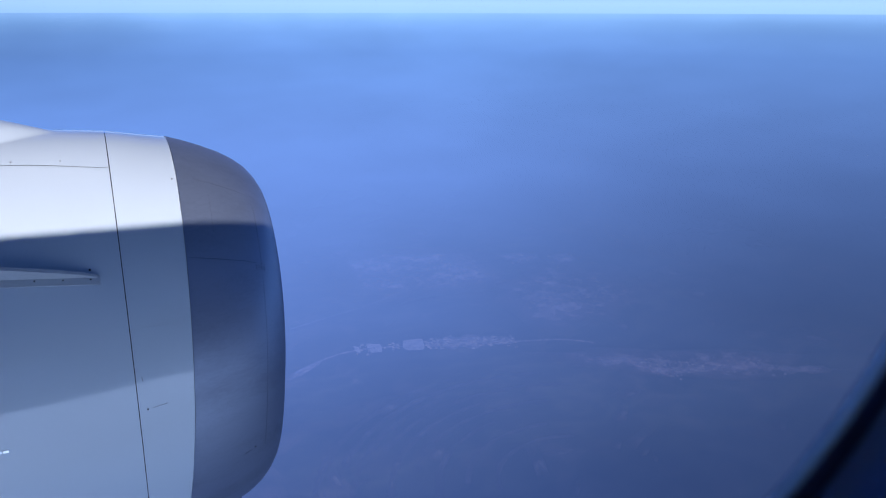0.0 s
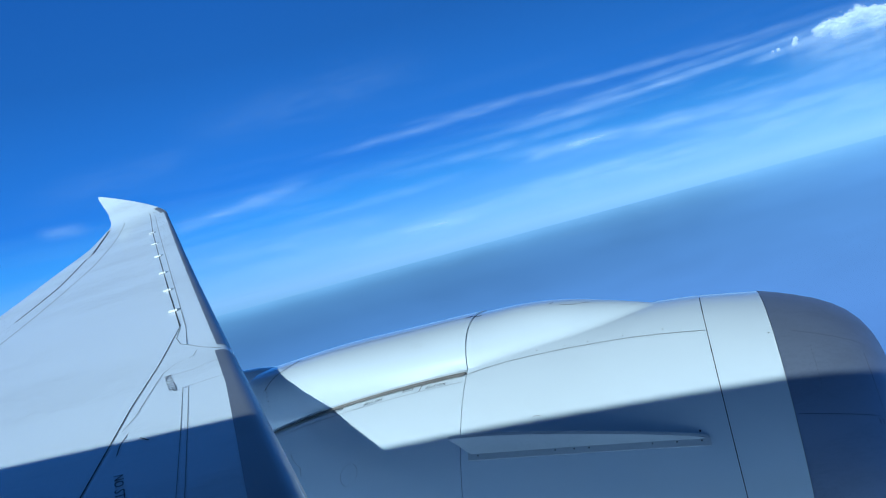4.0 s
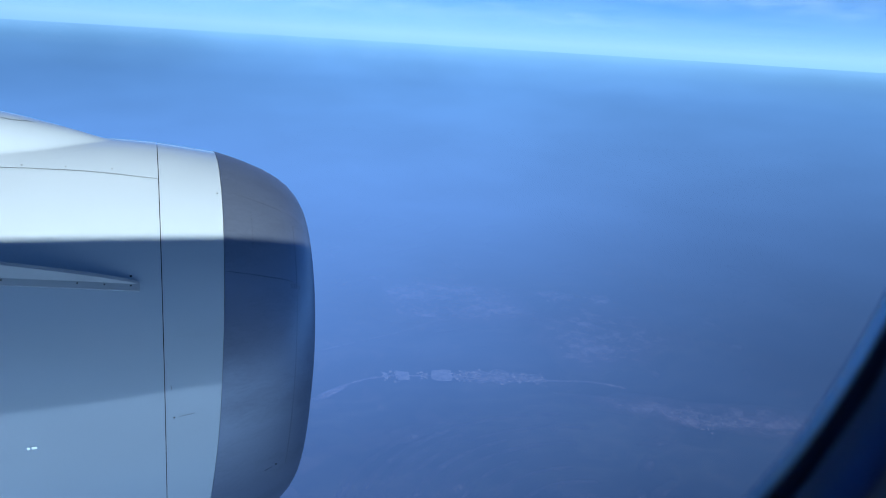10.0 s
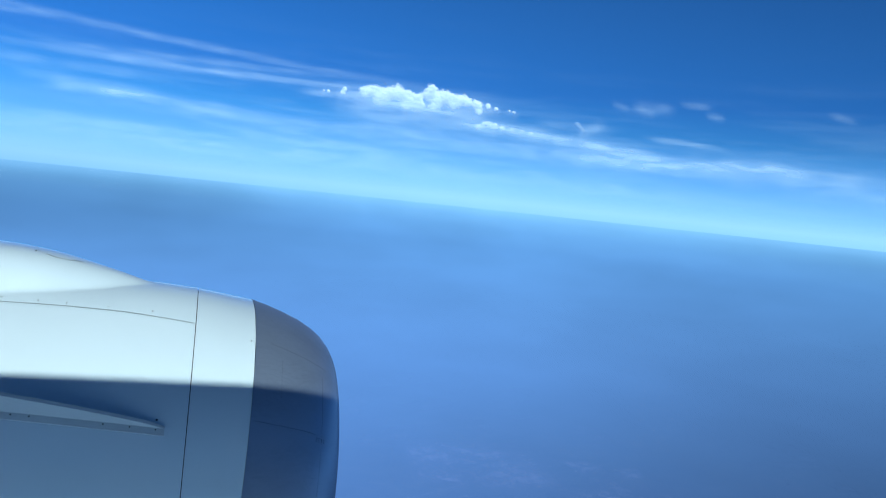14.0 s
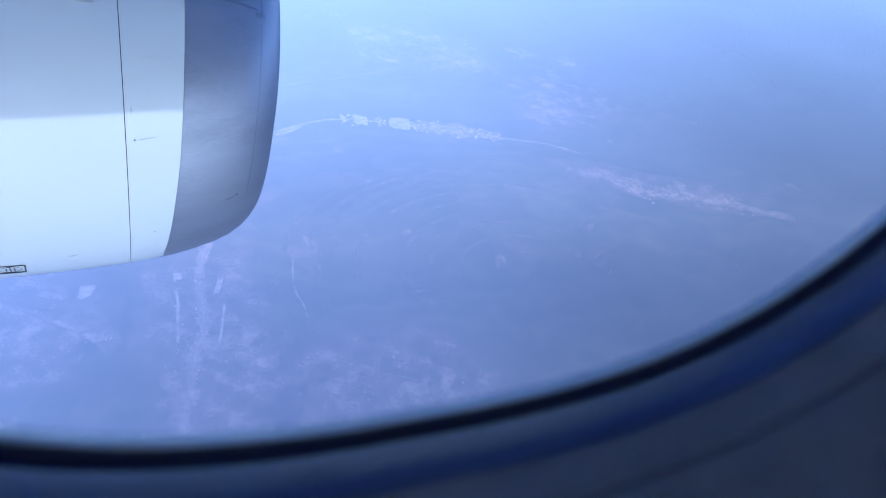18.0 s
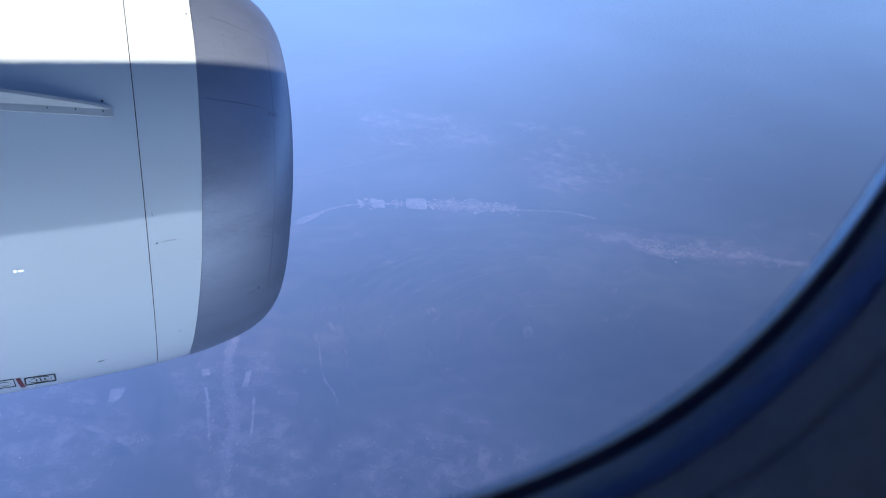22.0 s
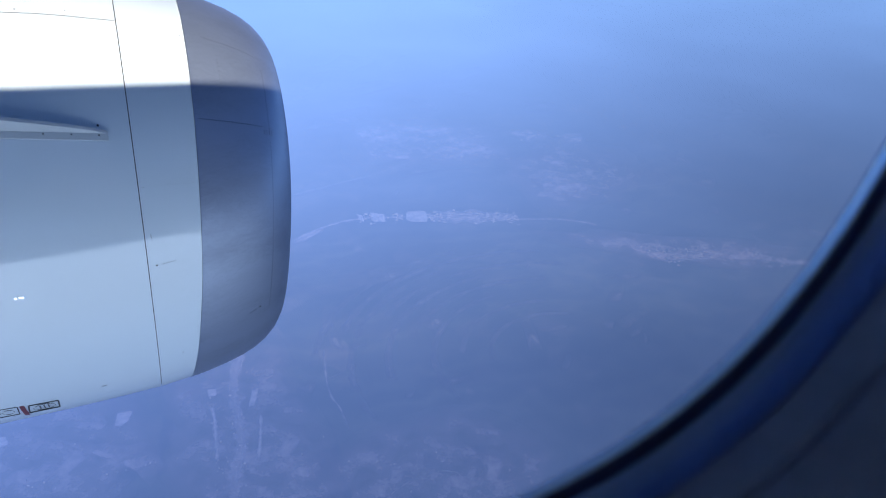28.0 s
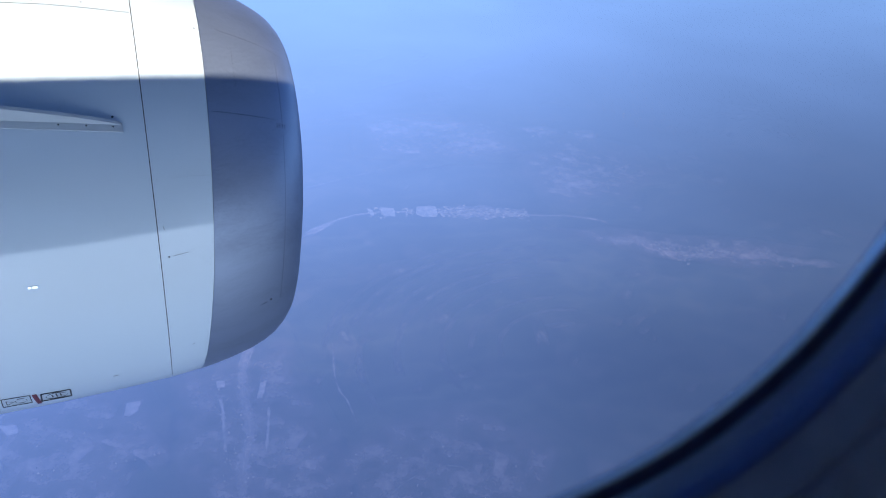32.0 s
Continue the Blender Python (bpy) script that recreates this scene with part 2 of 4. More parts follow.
part("inner_structure", grid(lambda x, th: cowl(x, th, -0.022), lin(-4.85, -0.004, 24), RING), DARK, engine, "dark structure behind the panel gaps")
G = 0.0028
part("inlet_barrel", shell(cowl, lin(-0.38 + G, -0.003, 6), RING, 0.02), WHITE, engine, "white painted inlet barrel panel")
part("fan_cowl_door", shell(cowl, lin(-2.43 + G, -0.38 - G, 16), lin(-88, 66.9, 60), 0.02), WHITE, engine, "white painted fan cowl door")
part("fan_cowl_door", shell(cowl, lin(-2.43 + G, -0.38 - G, 12), lin(113.35, 268, 50), 0.02), WHITE, engine, "white painted fan cowl door")
part("upper_cowl", shell(hump, lin(-2.43 + G, -0.38 - G, 40), lin(66.9, 113, 48), 0.02), WHITE, engine, "white upper cowl swelling into a pointed fairing")
part("reverser_cowl", shell(cowl, lin(-4.9, -2.43 - G, 20), lin(-88, 64.5, 60), 0.02), WHITE, engine, "white painted thrust reverser cowl")
part("reverser_cowl", shell(cowl, lin(-4.9, -2.43 - G, 14), lin(115.5, 268, 40), 0.02), WHITE, engine, "white painted thrust reverser cowl")
part("pylon_fairing", shell(lambda x, th, off: hump(x, th, off + 0.014), lin(-4.9, -2.43 - G, 24), lin(66, 114, 48), 0.05), WHITE, engine, "white pylon fairing over the cowl")
part("core_nozzle", grid(lambda x, th: ENGINE + AXIS * x + OUT * interp(x, [-6.6, -4.0], [0.55, 1.25]) * math.cos(radians(th)) + UP * interp(x, [-6.6, -4.0], [0.55, 1.25]) * math.sin(radians(th)), lin(-6.6, -4.0, 8), RING), HOT, engine, "grey metal core nozzle")
# pylon up to the wing
part("pylon", grid(lambda x, s: ENGINE + AXIS * x + OUT * (0.36 * math.cos(s) * interp(x, [-9.5, -8, -5, -4.2], [0.1, 0.7, 1, 1])) + UP * (interp(x, [-9.5, -4.2], [1.9, 1.55]) + interp(x, [-9.5, -6.5, -5.0, -4.2], [0.40, 0.45, 0.49, 0.44]) * max(0.0, math.sin(s)) ** 0.6), lin(-9.5, -4.2, 14), lin(0, math.pi, 17)), WHITE, engine, "white pylon joining engine and wing")

# strake on the side of the fan cowl
strake = thing("engine_strake", cowl(-1.4, 37), "pale grey metal strake fin bolted along the engine cowl", "fin")
SX = [-2.46, -2.2, -1.8, -1.4, -1.0, -0.75, -0.6, -0.54]
SH = [0.18, 0.183, 0.166, 0.131, 0.086, 0.05, 0.02, 0.0]


def fin(x, q, off):
    th = 39.9 - 4.2 * (x + 2.46) / 1.9
    base = max(x, -2.46 + 0.12 * (1 - q))
    h = smooth_interp(x, SX, SH) * q
    return cowl(base, th + off + 10.0 * h, 0.012 + h)


fin_geo = merge(*[grid(lambda x, q, o=o: fin(x, q, o), lin(-2.46, -0.54, 30), [0.0, 0.3, 0.6, 0.9, 1.0]) for o in (-0.35, 0.35)],
                grid(lambda x, o: fin(x, 1.0, o), lin(-2.46, -0.54, 30), [-0.35, 0.35]), grid(lambda q, o: fin(-2.46, q, o), [0, 0.5, 1], [-0.35, 0.35]))
part("blade", fin_geo, STRAKE, strake)
part("flange", shell(lambda x, th, off: cowl(x, th - 4.1 * (x + 2.36) / 1.8, off + 0.012), lin(-2.36, -0.53, 24), lin(37.9, 40.0, 4), 0.014), STRAKE, strake)
for x in (-2.277, -1.656, -1.51, -1.398, -0.935, -0.762, -0.59):
    part("bolt", disc(cowl(x, 38.9 - 4.0 * (x + 2.36) / 1.8, 0.012), normal_at(cowl, x, 37.5), 0.006), INK, strake)
part("bolt", disc(cowl(-0.589, 37.3, 0.002), normal_at(cowl, -0.589, 37.3), 0.008), INK, strake)

# ---- wing ----
def wing_le(y):
    x, z = 0.44 - 0.76 * y, -1.6 + 0.175 * y + 0.0028 * y * y
    if y > 23.6:
        q = (y - 23.6) / 3.8
        x -= 3.0 * q ** 1.8
        z += 0.95 * q ** 1.6
    return x, z


CH_Y = [-2.6, 0, 7.5, 12, 17.5, 20.5, 23.6, 25.2, 26.4, 27.1, 27.4]
CH_C = [13.5, 11.8, 7.6, 5.8, 4.35, 3.3, 2.75, 2.0, 1.15, 0.5, 0.12]


def nose(y):
    """How far the rounded nose reaches ahead of the line from which a is counted."""
    return 0.11 * min(1.0, interp(y, CH_Y, CH_C) / 4)


def wing_top(y, a, off=0.0):
    """Upper skin: y outboard, a metres aft of the leading edge."""
    x, z = wing_le(y)
    c = interp(y, CH_Y, CH_C)
    n = 0.16 * min(1.0, c / 4)
    drop = n * 0.62 * (1 - min(max(a + nose(y), 0.0) / n, 1.0)) ** 2.4 + 0.10 * max(0.0, a / c - 0.45) ** 1.6 * c * 0.5
    return Vector((x - a, y - 0.17 * off, z - drop + off))


def wing_low(y, a):
    c = interp(y, CH_Y, CH_C)
    q = a / c
    q = max(0.0, (a + nose(y)) / (c + nose(y)))
    t = 0.115 * c * (2.0 * math.sqrt(max(q, 0)) * 0.62 * (1 - q) + 0.25 * q * (1 - q))
    return wing_top(y, a) - Vector((0, 0, t + 0.004))


wing = thing("aircraft_wing", (-6, 6, -1.0), "pale grey swept airliner wing with upturned raked tip", "wing")
WY = lin(-2.4, 23.4, 60) + [23.6 + 3.8 * k / 30 for k in range(31)]
WQ = [(k / 40) ** 2 for k in range(41)]


def sheet(fn, a0, a1):
    """Strip of the skin between two distances (or fractions of the chord, when a1 is None) aft of the nose."""
    return grid(lambda y, q: fn(y, q * (interp(y, CH_Y, CH_C) + nose(y)) - nose(y)), WY, WQ)


part("upper_skin", sheet(wing_top, 0, None), WING, wing, "pale grey painted upper skin")
part("lower_skin", sheet(wing_low, 0, None), WING, wing)


def chord(y):
    return interp(y, CH_Y, CH_C)


def strip(points, width, off=0.004, fn=None, step=0.15):
    """A narrow band over the skin along a line of (y, a) places."""
    fn = fn or wing_top
    dense = []
    for (y0, a0), (y1, a1) in zip(points, points[1:]):
        n = max(2, int(math.hypot(y1 - y0, a1 - a0) / step))
        dense += [(y0 + (y1 - y0) * k / n, a0 + (a1 - a0) * k / n) for k in range(n)]
    dense.append(points[-1])
    c = [Vector(fn(y, a, off)) for y, a in dense]
    vs, fs = [], []
    for k, p in enumerate(c):
        d = (c[min(k + 1, len(c) - 1)] - c[max(k - 1, 0)]).normalized()
        s = d.cross(Vector((0, -0.2, 1))).normalized() * width / 2
        vs += [p - s, p + s]
    for k in range(len(c) - 1):
        fs.append((2 * k, 2 * k + 1, 2 * k + 3, 2 * k + 2))
    return vs, fs


def le_band(y0, y1, a0, a1, off=0.004, n=40, m=8):
    return grid(lambda y, q: wing_top(y, -nose(y) + (a1(y) + nose(y)) * q, off), lin(y0, y1, n), lin(0, 1, m))


# bare leading edge, slats and seams
part("leading_edge", merge(le_band(-2.4, 6.35, 0.0, lambda y: interp(y, [-2, 3.3, 4.3, 5.3, 6.35], [0.3, 0.25, 0.18, 0.115, 0.10]), n=60)), LEDGE, wing, "bare metal leading edge")
part("slat_edge", le_band(6.55, 23.4, 0.0, lambda y: 0.05, n=70), LEDGE, wing, "bare metal slat nose")
part("slat_gap", strip([(7.79, 0.44), (10.48, 0.51), (14.76, 0.60), (19.32, 0.68), (23.9, 0.66)], 0.019), SEAL, wing, "dark slat trailing edge gap")
part("panel_seam", strip([(7.79, 0.44), (6.35, 0.78), (5.23, 1.09), (4.29, 1.30), (3.66, 1.44), (2.4, 1.72)], 0.011), SEAL, wing)
part("panel_seam", strip([(7.7, 0.36), (10.4, 0.38), (14.7, 0.42), (19.3, 0.46), (23.0, 0.46)], 0.014), FADED, wing)
part("panel_seam", strip([(7.7, 0.44), (7.25, 0.52), (6.95, 0.48), (6.83, 0.38), (6.62, 0.24), (6.40, 0.02)], 0.007), SEAL, wing)
part("panel_seam", strip([(7.70, 0.36), (6.86, 0.40)], 0.006), SEAL, wing)
part("panel_seam", strip([(6.55, 0.30), (6.35, 0.36), (6.25, 0.56), (6.0, 0.74), (5.8, 0.80), (5.4, 0.92), (4.99, 1.03), (4.7, 1.16)], 0.005), SEAL, wing)
part("panel_seam", strip([(6.05, 0.10), (5.9, 0.40), (5.86, 0.72)], 0.008), FADED, wing)
part("panel_seam", strip([(5.55, 0.06), (5.44, 0.50), (5.40, 0.56)], 0.005), SEAL, wing)
for da in (0.0, 0.06):
    part("panel_seam", strip([(5.44, 0.48 + da), (4.3, 0.57 + da), (3.46, 0.64 + da), (2.4, 0.74 + da)], 0.005), FADED, wing)
part("hinge_line", strip([(24.04, 1.87), (22.0, 2.02), (19.75, 2.25), (16.56, 2.73), (14.75, 3.14), (13.15, 3.49), (9.0, 4.4)], 0.026), FADED, wing, "faint spoiler hinge line")
part("aileron_gap", strip([(23.51, 2.61), (21.27, 2.85), (19.11, 3.03)], 0.075), INK, wing, "dark gap ahead of the aileron")
part("panel_seam", strip([(19.11, 3.03), (18.75, 3.10), (18.41, 3.22)], 0.022), FADED, wing)
part("aileron_gap", strip([(18.41, 3.22), (16.49, 3.48), (14.9, 3.69), (12.0, 4.35)], 0.045), SEAL, wing, "dark gap ahead of the flap")
part("tip_seam", strip([(23.75, 0.02), (23.95, 0.4), (24.05, 0.7)], 0.040), FADED, wing)
part("tip_edge", grid(lambda y, q: wing_top(y, 0.30 * q - nose(y), 0.005), lin(23.45, 24.5, 8), lin(0, 1, 5)), LEDGE, wing, "grey metal tip leading edge")
for y, a in ((19.32, 0.69), (16.95, 0.65), (14.76, 0.60), (12.36, 0.55), (10.48, 0.51), (8.79, 0.47)):
    s = 0.9 + 0.03 * y
    g2 = []
    for da, w in ((-0.032, 0.03), (0.032, 0.03)):
        c = wing_top(y, a + da * s, 0.01)
        g2.append(([c + Vector((ex * w * s, ey * 0.04 * s, ez * 0.015)) for ex in (-1, 1) for ey in (-1, 1) for ez in (-1, 1)],
                   [(0, 1, 3, 2), (4, 6, 7, 5), (0, 4, 5, 1), (2, 3, 7, 6), (0, 2, 6, 4), (1, 5, 7, 3)]))
    part("track_bracket", merge(*g2), CLIP, wing, "small white bracket", smooth=False)

part("scuff", strip([(4.62, 1.10), (4.44, 1.16), (4.25, 1.18)], 0.008), INK, wing)
part("scuff", strip([(4.5, 0.98), (4.42, 0.90)], 0.010), SEAL, wing)


def wing_text(text, size, y, a, turn):
    vs, fs = lettering(text, size)
    c, s = math.cos(radians(turn)), math.sin(radians(turn))
    out = []
    for u, v, _ in vs:
        p, q = u * c - v * s, u * s + v * c
        out.append(wing_top(y + q, a - p, 0.006))
    return out, fs


part("lettering", wing_text("NO STEP", 0.125, 5.64, 0.67, -84), INK, wing, "black stencilled no step marking", smooth=False)
part("lettering", wing_text("NO STEP", 0.115, 3.70, 1.12, -84), INK, wing, "black stencilled no step marking", smooth=False)


# ---- engine details ----
def cowl_text(text, size, x, th, fn=cowl, turn=0.0, parent=None, name="lettering", label="small black stencilled lettering", mat=None):
    vs, fs = lettering(text, size)
    r = smooth_interp(x, COWL_X, COWL_R)
    c, s = math.cos(radians(turn)), math.sin(radians(turn))
    out = [fn(x + u * c - v * s, th + math.degrees((u * s + v * c) / r), 0.004) for u, v, _ in vs]
    part(name, (out, fs), mat or INK, parent or engine, label, smooth=False)


def cowl_strip(points, width, off=0.004, fn=cowl, mat=None, name="panel_seam", label="", parent=None):
    part(name, strip(points, width, off, fn, 0.12), mat or SEAL, parent or engine, label)


def cowl_patch(x0, x1, t0, t1, thick=0.006, off=0.004, fn=cowl):
    return shell(lambda x, th, o: fn(x, th, off + o), lin(x0, x1, 5), lin(t0, t1, 6), thick)


cowl_strip([(-2.43, 64.2), (-2.25, 65.5), (-2.05, 66.6), (-1.85, 67.3), (-1.6, 67.9), (-1.3, 68.2), (-0.95, 68.0), (-0.39, 66.6)], 0.007, fn=lambda x, th, o: hump(x, th, o), mat=SEAL, name="hinge_seam", label="thin dark hinge seam")
# oil filler door
door = thing("oil_filler_door", cowl(-2.03, 4), "white rounded access door with two grey latches on the cowl", "access door")
outline = []
for cx, ct, a0 in ((-1.90, 9.2, 0), (-2.16, 9.4, 90), (-2.16, -4.6, 180), (-1.90, -4.8, 270)):
    for k in range(5):
        a = radians(a0 + k * 22.5)
        outline.append((ct + 1.0 * math.sin(a), cx + 0.035 * math.cos(a)))
outline.append(outline[0])
part("door_seam", strip([(x, t) for t, x in outline], 0.005, 0.004, cowl, 0.3), SEAL, door)
part("door_panel", shell(lambda x, th, o: cowl(x, th, 0.003 + o), lin(-2.185, -1.875, 5), lin(-5.4, 9.8, 10), 0.004), WHITE, door)
for t0 in (7.6, -5.0):
    part("latch", cowl_patch(-2.195, -2.09, t0, t0 + 1.3, 0.006, 0.007), STEEL, door, "grey steel latch")
for k, word in enumerate(("OIL TANK", "FILL", "ACCESS")):
    cowl_text(word, 0.034, -2.03, 3.2 - 1.25 * k, turn=2, mat=SEAL, fn=lambda x, th, o: cowl(x, th, o + 0.004), parent=door)
for x, t in ((-1.92, 7.3), (-1.91, 0.6), (-1.91, -0.5)):
    part("screw", disc(cowl(x, t, 0.005), normal_at(cowl, x, t), 0.009), INK, door)

# markings low on the cowl: framed pictograms and a red bar
for x0, x1, t0 in ((-1.374, -1.165, -35.2), (-1.645, -1.45, -33.8)):
    frame_line = [(x0, t0), (x1, t0 - 0.6), (x1 - 0.012, t0 - 6.6), (x0 - 0.02, t0 - 6.0), (x0, t0)]
    near_one = x1 > -1.3
    cowl_strip(frame_line, 0.012 if near_one else 0.008, mat=INK, name="sign_frame", label="black outlined warning sign")
    mid = (x0 + x1) / 2 - 0.006
    if near_one:
        cowl_strip([(mid + 0.078 * math.cos(k * math.tau / 20), t0 - 3.3 + 2.3 * math.sin(k * math.tau / 20)) for k in range(21)], 0.007, mat=INK, name="sign_ring", label="black ring pictogram")
        for dx, ta, tb in ((-0.03, -4.4, -2.4), (0.0, -4.9, -1.9), (0.03, -4.4, -2.4)):
            part("sign_bar", cowl_patch(mid + dx - 0.005, mid + dx + 0.005, t0 + ta, t0 + tb, 0.003), INK, engine, "black pictogram bars")
    else:
        cowl_strip([(mid + 0.03 + 0.04 * math.cos(k * math.tau / 16), t0 - 3.3 + 1.7 * math.sin(k * math.tau / 16)) for k in range(17)], 0.006, mat=INK, name="sign_ring")
        cowl_strip([(mid - 0.07, t0 - 1.8), (mid - 0.02, t0 - 3.2), (mid - 0.075, t0 - 4.8), (mid - 0.07, t0 - 1.8)], 0.006, mat=INK, name="sign_triangle")
part("red_bar", cowl_patch(-1.436, -1.403, -43.5, -34.6, 0.003), RED, engine, "dark red hazard bar")
cowl_strip([(-0.795, -32.9), (-0.815, -33.1), (-0.835, -33.0)], 0.006, mat=SEAL, name="faint_mark")
cowl_strip([(-0.775, -32.4), (-0.785, -32.5)], 0.005, mat=FADED, name="faint_mark")

# upper marks on the reverser edge and the hump
for x, word, size in ((-3.36, "NO STEP", 0.05), (-2.72, "NO STEP", 0.05)):
    cowl_text(word, size, x, 62.6, turn=180, mat=INK)
for x0, x1 in ((-3.80, -3.70), (-3.05, -2.95)):
    cowl_strip([(x0, 63.8), (x1, 63.8), (x1, 63.1), (x0, 63.1), (x0, 63.8)], 0.008, mat=SEAL, name="latch_outline")
cowl_strip([(-4.6, 61.2), (-3.6, 61.4), (-2.45, 61.6)], 0.008, mat=FADED)
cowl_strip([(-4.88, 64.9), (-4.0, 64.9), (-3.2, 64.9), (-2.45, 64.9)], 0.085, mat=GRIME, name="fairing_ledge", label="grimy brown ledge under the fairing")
cowl_strip([(-2.86, 64.0), (-2.88, 61.7)], 0.008, mat=SEAL)
for x in (-1.05, -1.35, -1.55, -0.72, -1.8):
    part("rivet", disc(cowl(x, 69.5, 0.002), normal_at(cowl, x, 69.5), 0.007), FADED, engine)
hump_fn = lambda x, th, o: hump(x, th, o)
cowl_strip([(-1.68, 85.5), (-1.69, 86.3), (-1.66, 87.2)], 0.010, fn=hump_fn, mat=INK, name="scratch")
cowl_strip([(-1.60, 85.4), (-1.55, 84.9), (-1.48, 84.9), (-1.44, 85.4)], 0.008, fn=hump_fn, mat=SEAL, name="scratch")
cowl_strip([(-1.42, 85.3), (-1.40, 86.2), (-1.33, 86.9)], 0.010, fn=hump_fn, mat=INK, name="scratch")
cowl_strip([(-1.82, 46.3), (-1.80, 46.7), (-1.77, 46.7), (-1.755, 46.4)], 0.006, mat=SEAL, name="short_mark")
cowl_strip([(-2.36, 86), (-2.52, 85)], 0.02, fn=lambda x, th, o: hump(x, th, o + (0.014 if x < -2.43 else 0)), mat=INK, name="hinge_mark")
cowl_strip([(-4.75, 81.5), (-3.8, 83), (-2.5, 85)], 0.010, fn=lambda x, th, o: hump(x, th, o + 0.014), mat=FADED)
cowl_strip([(-4.35, 84), (-4.55, 77), (-4.62, 73)], 0.012, fn=lambda x, th, o: hump(x, th, o + 0.014), mat=SEAL)
for k in range(3):
    for j in range(2):
        part("rivet", disc(hump(-2.98 + 0.05 * k, 74 + 1.0 * j, 0.015), normal_at(cowl, -3, 74), 0.006), FADED, engine)
# dots and short marks
for x, t, r in ((-0.321, 4.6, 0.0065), (-0.03, 62.5, 0.006), (-0.153, -25.2, 0.005), (-0.182, 23.6, 0.003), (-0.345, 30.1, 0.003), (-0.35, 22.9, 0.003)):
    part("rivet", disc(cowl(x, t, 0.001), normal_at(cowl, x, t), r), INK, engine)
for k in range(4):
    x = -0.285 + 0.026 * k
    cowl_strip([(x, 4.75 + 0.1 * k), (x + 0.018, 4.85 + 0.1 * k)], 0.0045, mat=SEAL, name="short_mark")
cowl_strip([(-0.34, 12.2), (-0.335, 11.2)], 0.005, mat=FADED, name="smudge")


def row(points, r, fn, name="rivet_row", mat=FADED):
    part(name, merge(*[disc(fn(x, t, 0.0), normal_at(cowl, min(x, -0.01), t), r, 6, 0.002) for x, t in points]), mat, engine, kind="stuff")


row([(-0.03, 40 - 1.7 * k) for k in range(44)], 0.003, cowl)
row([(-0.30 + 0.02 * k, 23.1) for k in range(14)], 0.003, cowl)
row([(-0.30 + 0.03 * k, 24.0) for k in range(10)], 0.003, cowl)
row([(0.575, 58 - 1.1 * k) for k in range(20)] + [(0.575, 34 - 1.1 * k) for k in range(48)], 0.004, lip_skin, mat=SEAL)
row([(0.22, 58 - 1.3 * k) for k in range(10)], 0.0035, lip_skin, mat=SEAL)
row([(0.53 + 0.022 * k, 36.9 - 0.5 * (j - 1)) for k in range(4) for j in range(3)], 0.004, lip_skin, mat=SEAL)
for a, b, t0, t1 in ((0.02, 0.76, 38.4, 38.3), (0.12, 0.62, 63.6, 62.4), (0.02, 0.7, -62, -63)):
    part("lip_seam", strip([(a, t0), (b, t1)], 0.004, 0.002, lip_skin, 0.08), SEAL, engine)
part("rivet", disc(lip_skin(0.488, -16.4, 0.001), normal_at(cowl, -0.1, -16.4), 0.008), INK, engine)
part("short_mark", strip([(0.40, -17.1), (0.455, -16.7)], 0.004, 0.003, lip_skin, 0.02), SEAL, engine)

# ---- fuselage and cabin ----
FUS = Vector((0, -2.6, -0.13))
NAVY = paint("dark_blue_fuselage_paint", (0.035, 0.053, 0.11), 0.3, 0.08, 0.4)
CABIN = paint("cabin_liner", (0.43, 0.50, 0.70), 0.55, 0.06, 0.0, bump=0.15, scale=60, stretch=(1, 1, 1))
TRIM = paint("grained_window_reveal", (0.17, 0.33, 0.82), 0.36, 0.1, 0.0, bump=0.0)
RIM = paint("polished_window_rim", (0.95, 0.97, 1.0), 0.26, 0.03, 0.0, metal=0.6, bump=0.0)
RUBBER = paint("black_seal_rubber", (0.010, 0.030, 0.11), 0.30, 0.1, 0.0, bump=0.0)
FLOORING = paint("grey_carpet", (0.35, 0.36, 0.40), 0.9, 0.2, 0.0, bump=0.2, scale=20)
# leather grain on the reveal
tn, tl = TRIM.node_tree.nodes, TRIM.node_tree.links
tc = tn.new("ShaderNodeTexCoord")
vor = tn.new("ShaderNodeTexVoronoi")
vor.inputs["Scale"].default_value = 950
wob = tn.new("ShaderNodeTexNoise")
wob.inputs["Scale"].default_value = 400
tl.new(tc.outputs["Object"], vor.inputs["Vector"])
tl.new(tc.outputs["Object"], wob.inputs["Vector"])
add = tn.new("ShaderNodeMath")
add.operation = "ADD"
tl.new(vor.outputs["Distance"], add.inputs[0])
tl.new(wob.outputs[0], add.inputs[1])
tn["Principled BSDF"].inputs["IOR"].default_value = 1.8
tb = tn.new("ShaderNodeBump")
tb.inputs["Strength"].default_value, tb.inputs["Distance"].default_value = 1.0, 0.0019
tl.new(add.outputs[0], tb.inputs["Height"])
tl.new(tb.outputs[0], tn["Principled BSDF"].inputs["Normal"])

WX, WZ, WYP, WA, WB, WP = 0.014, 0.0592, 0.170, 0.1748, 0.2079, 2.608


def oval(s, grow, y):
    """A point round the window: s the turn in radians, grow the metres outside the clear opening."""
    c, n = math.cos(s), math.sin(s)
    a, b, p = WA + grow, WB + grow, WP + grow * 6
    x = a * math.copysign(abs(c) ** (2 / p), c)
    z = b * math.copysign(abs(n) ** (2 / p), n)
    return Vector((WX + x, y, WZ + z))


TURN = [k * math.tau / 144 for k in range(145)]


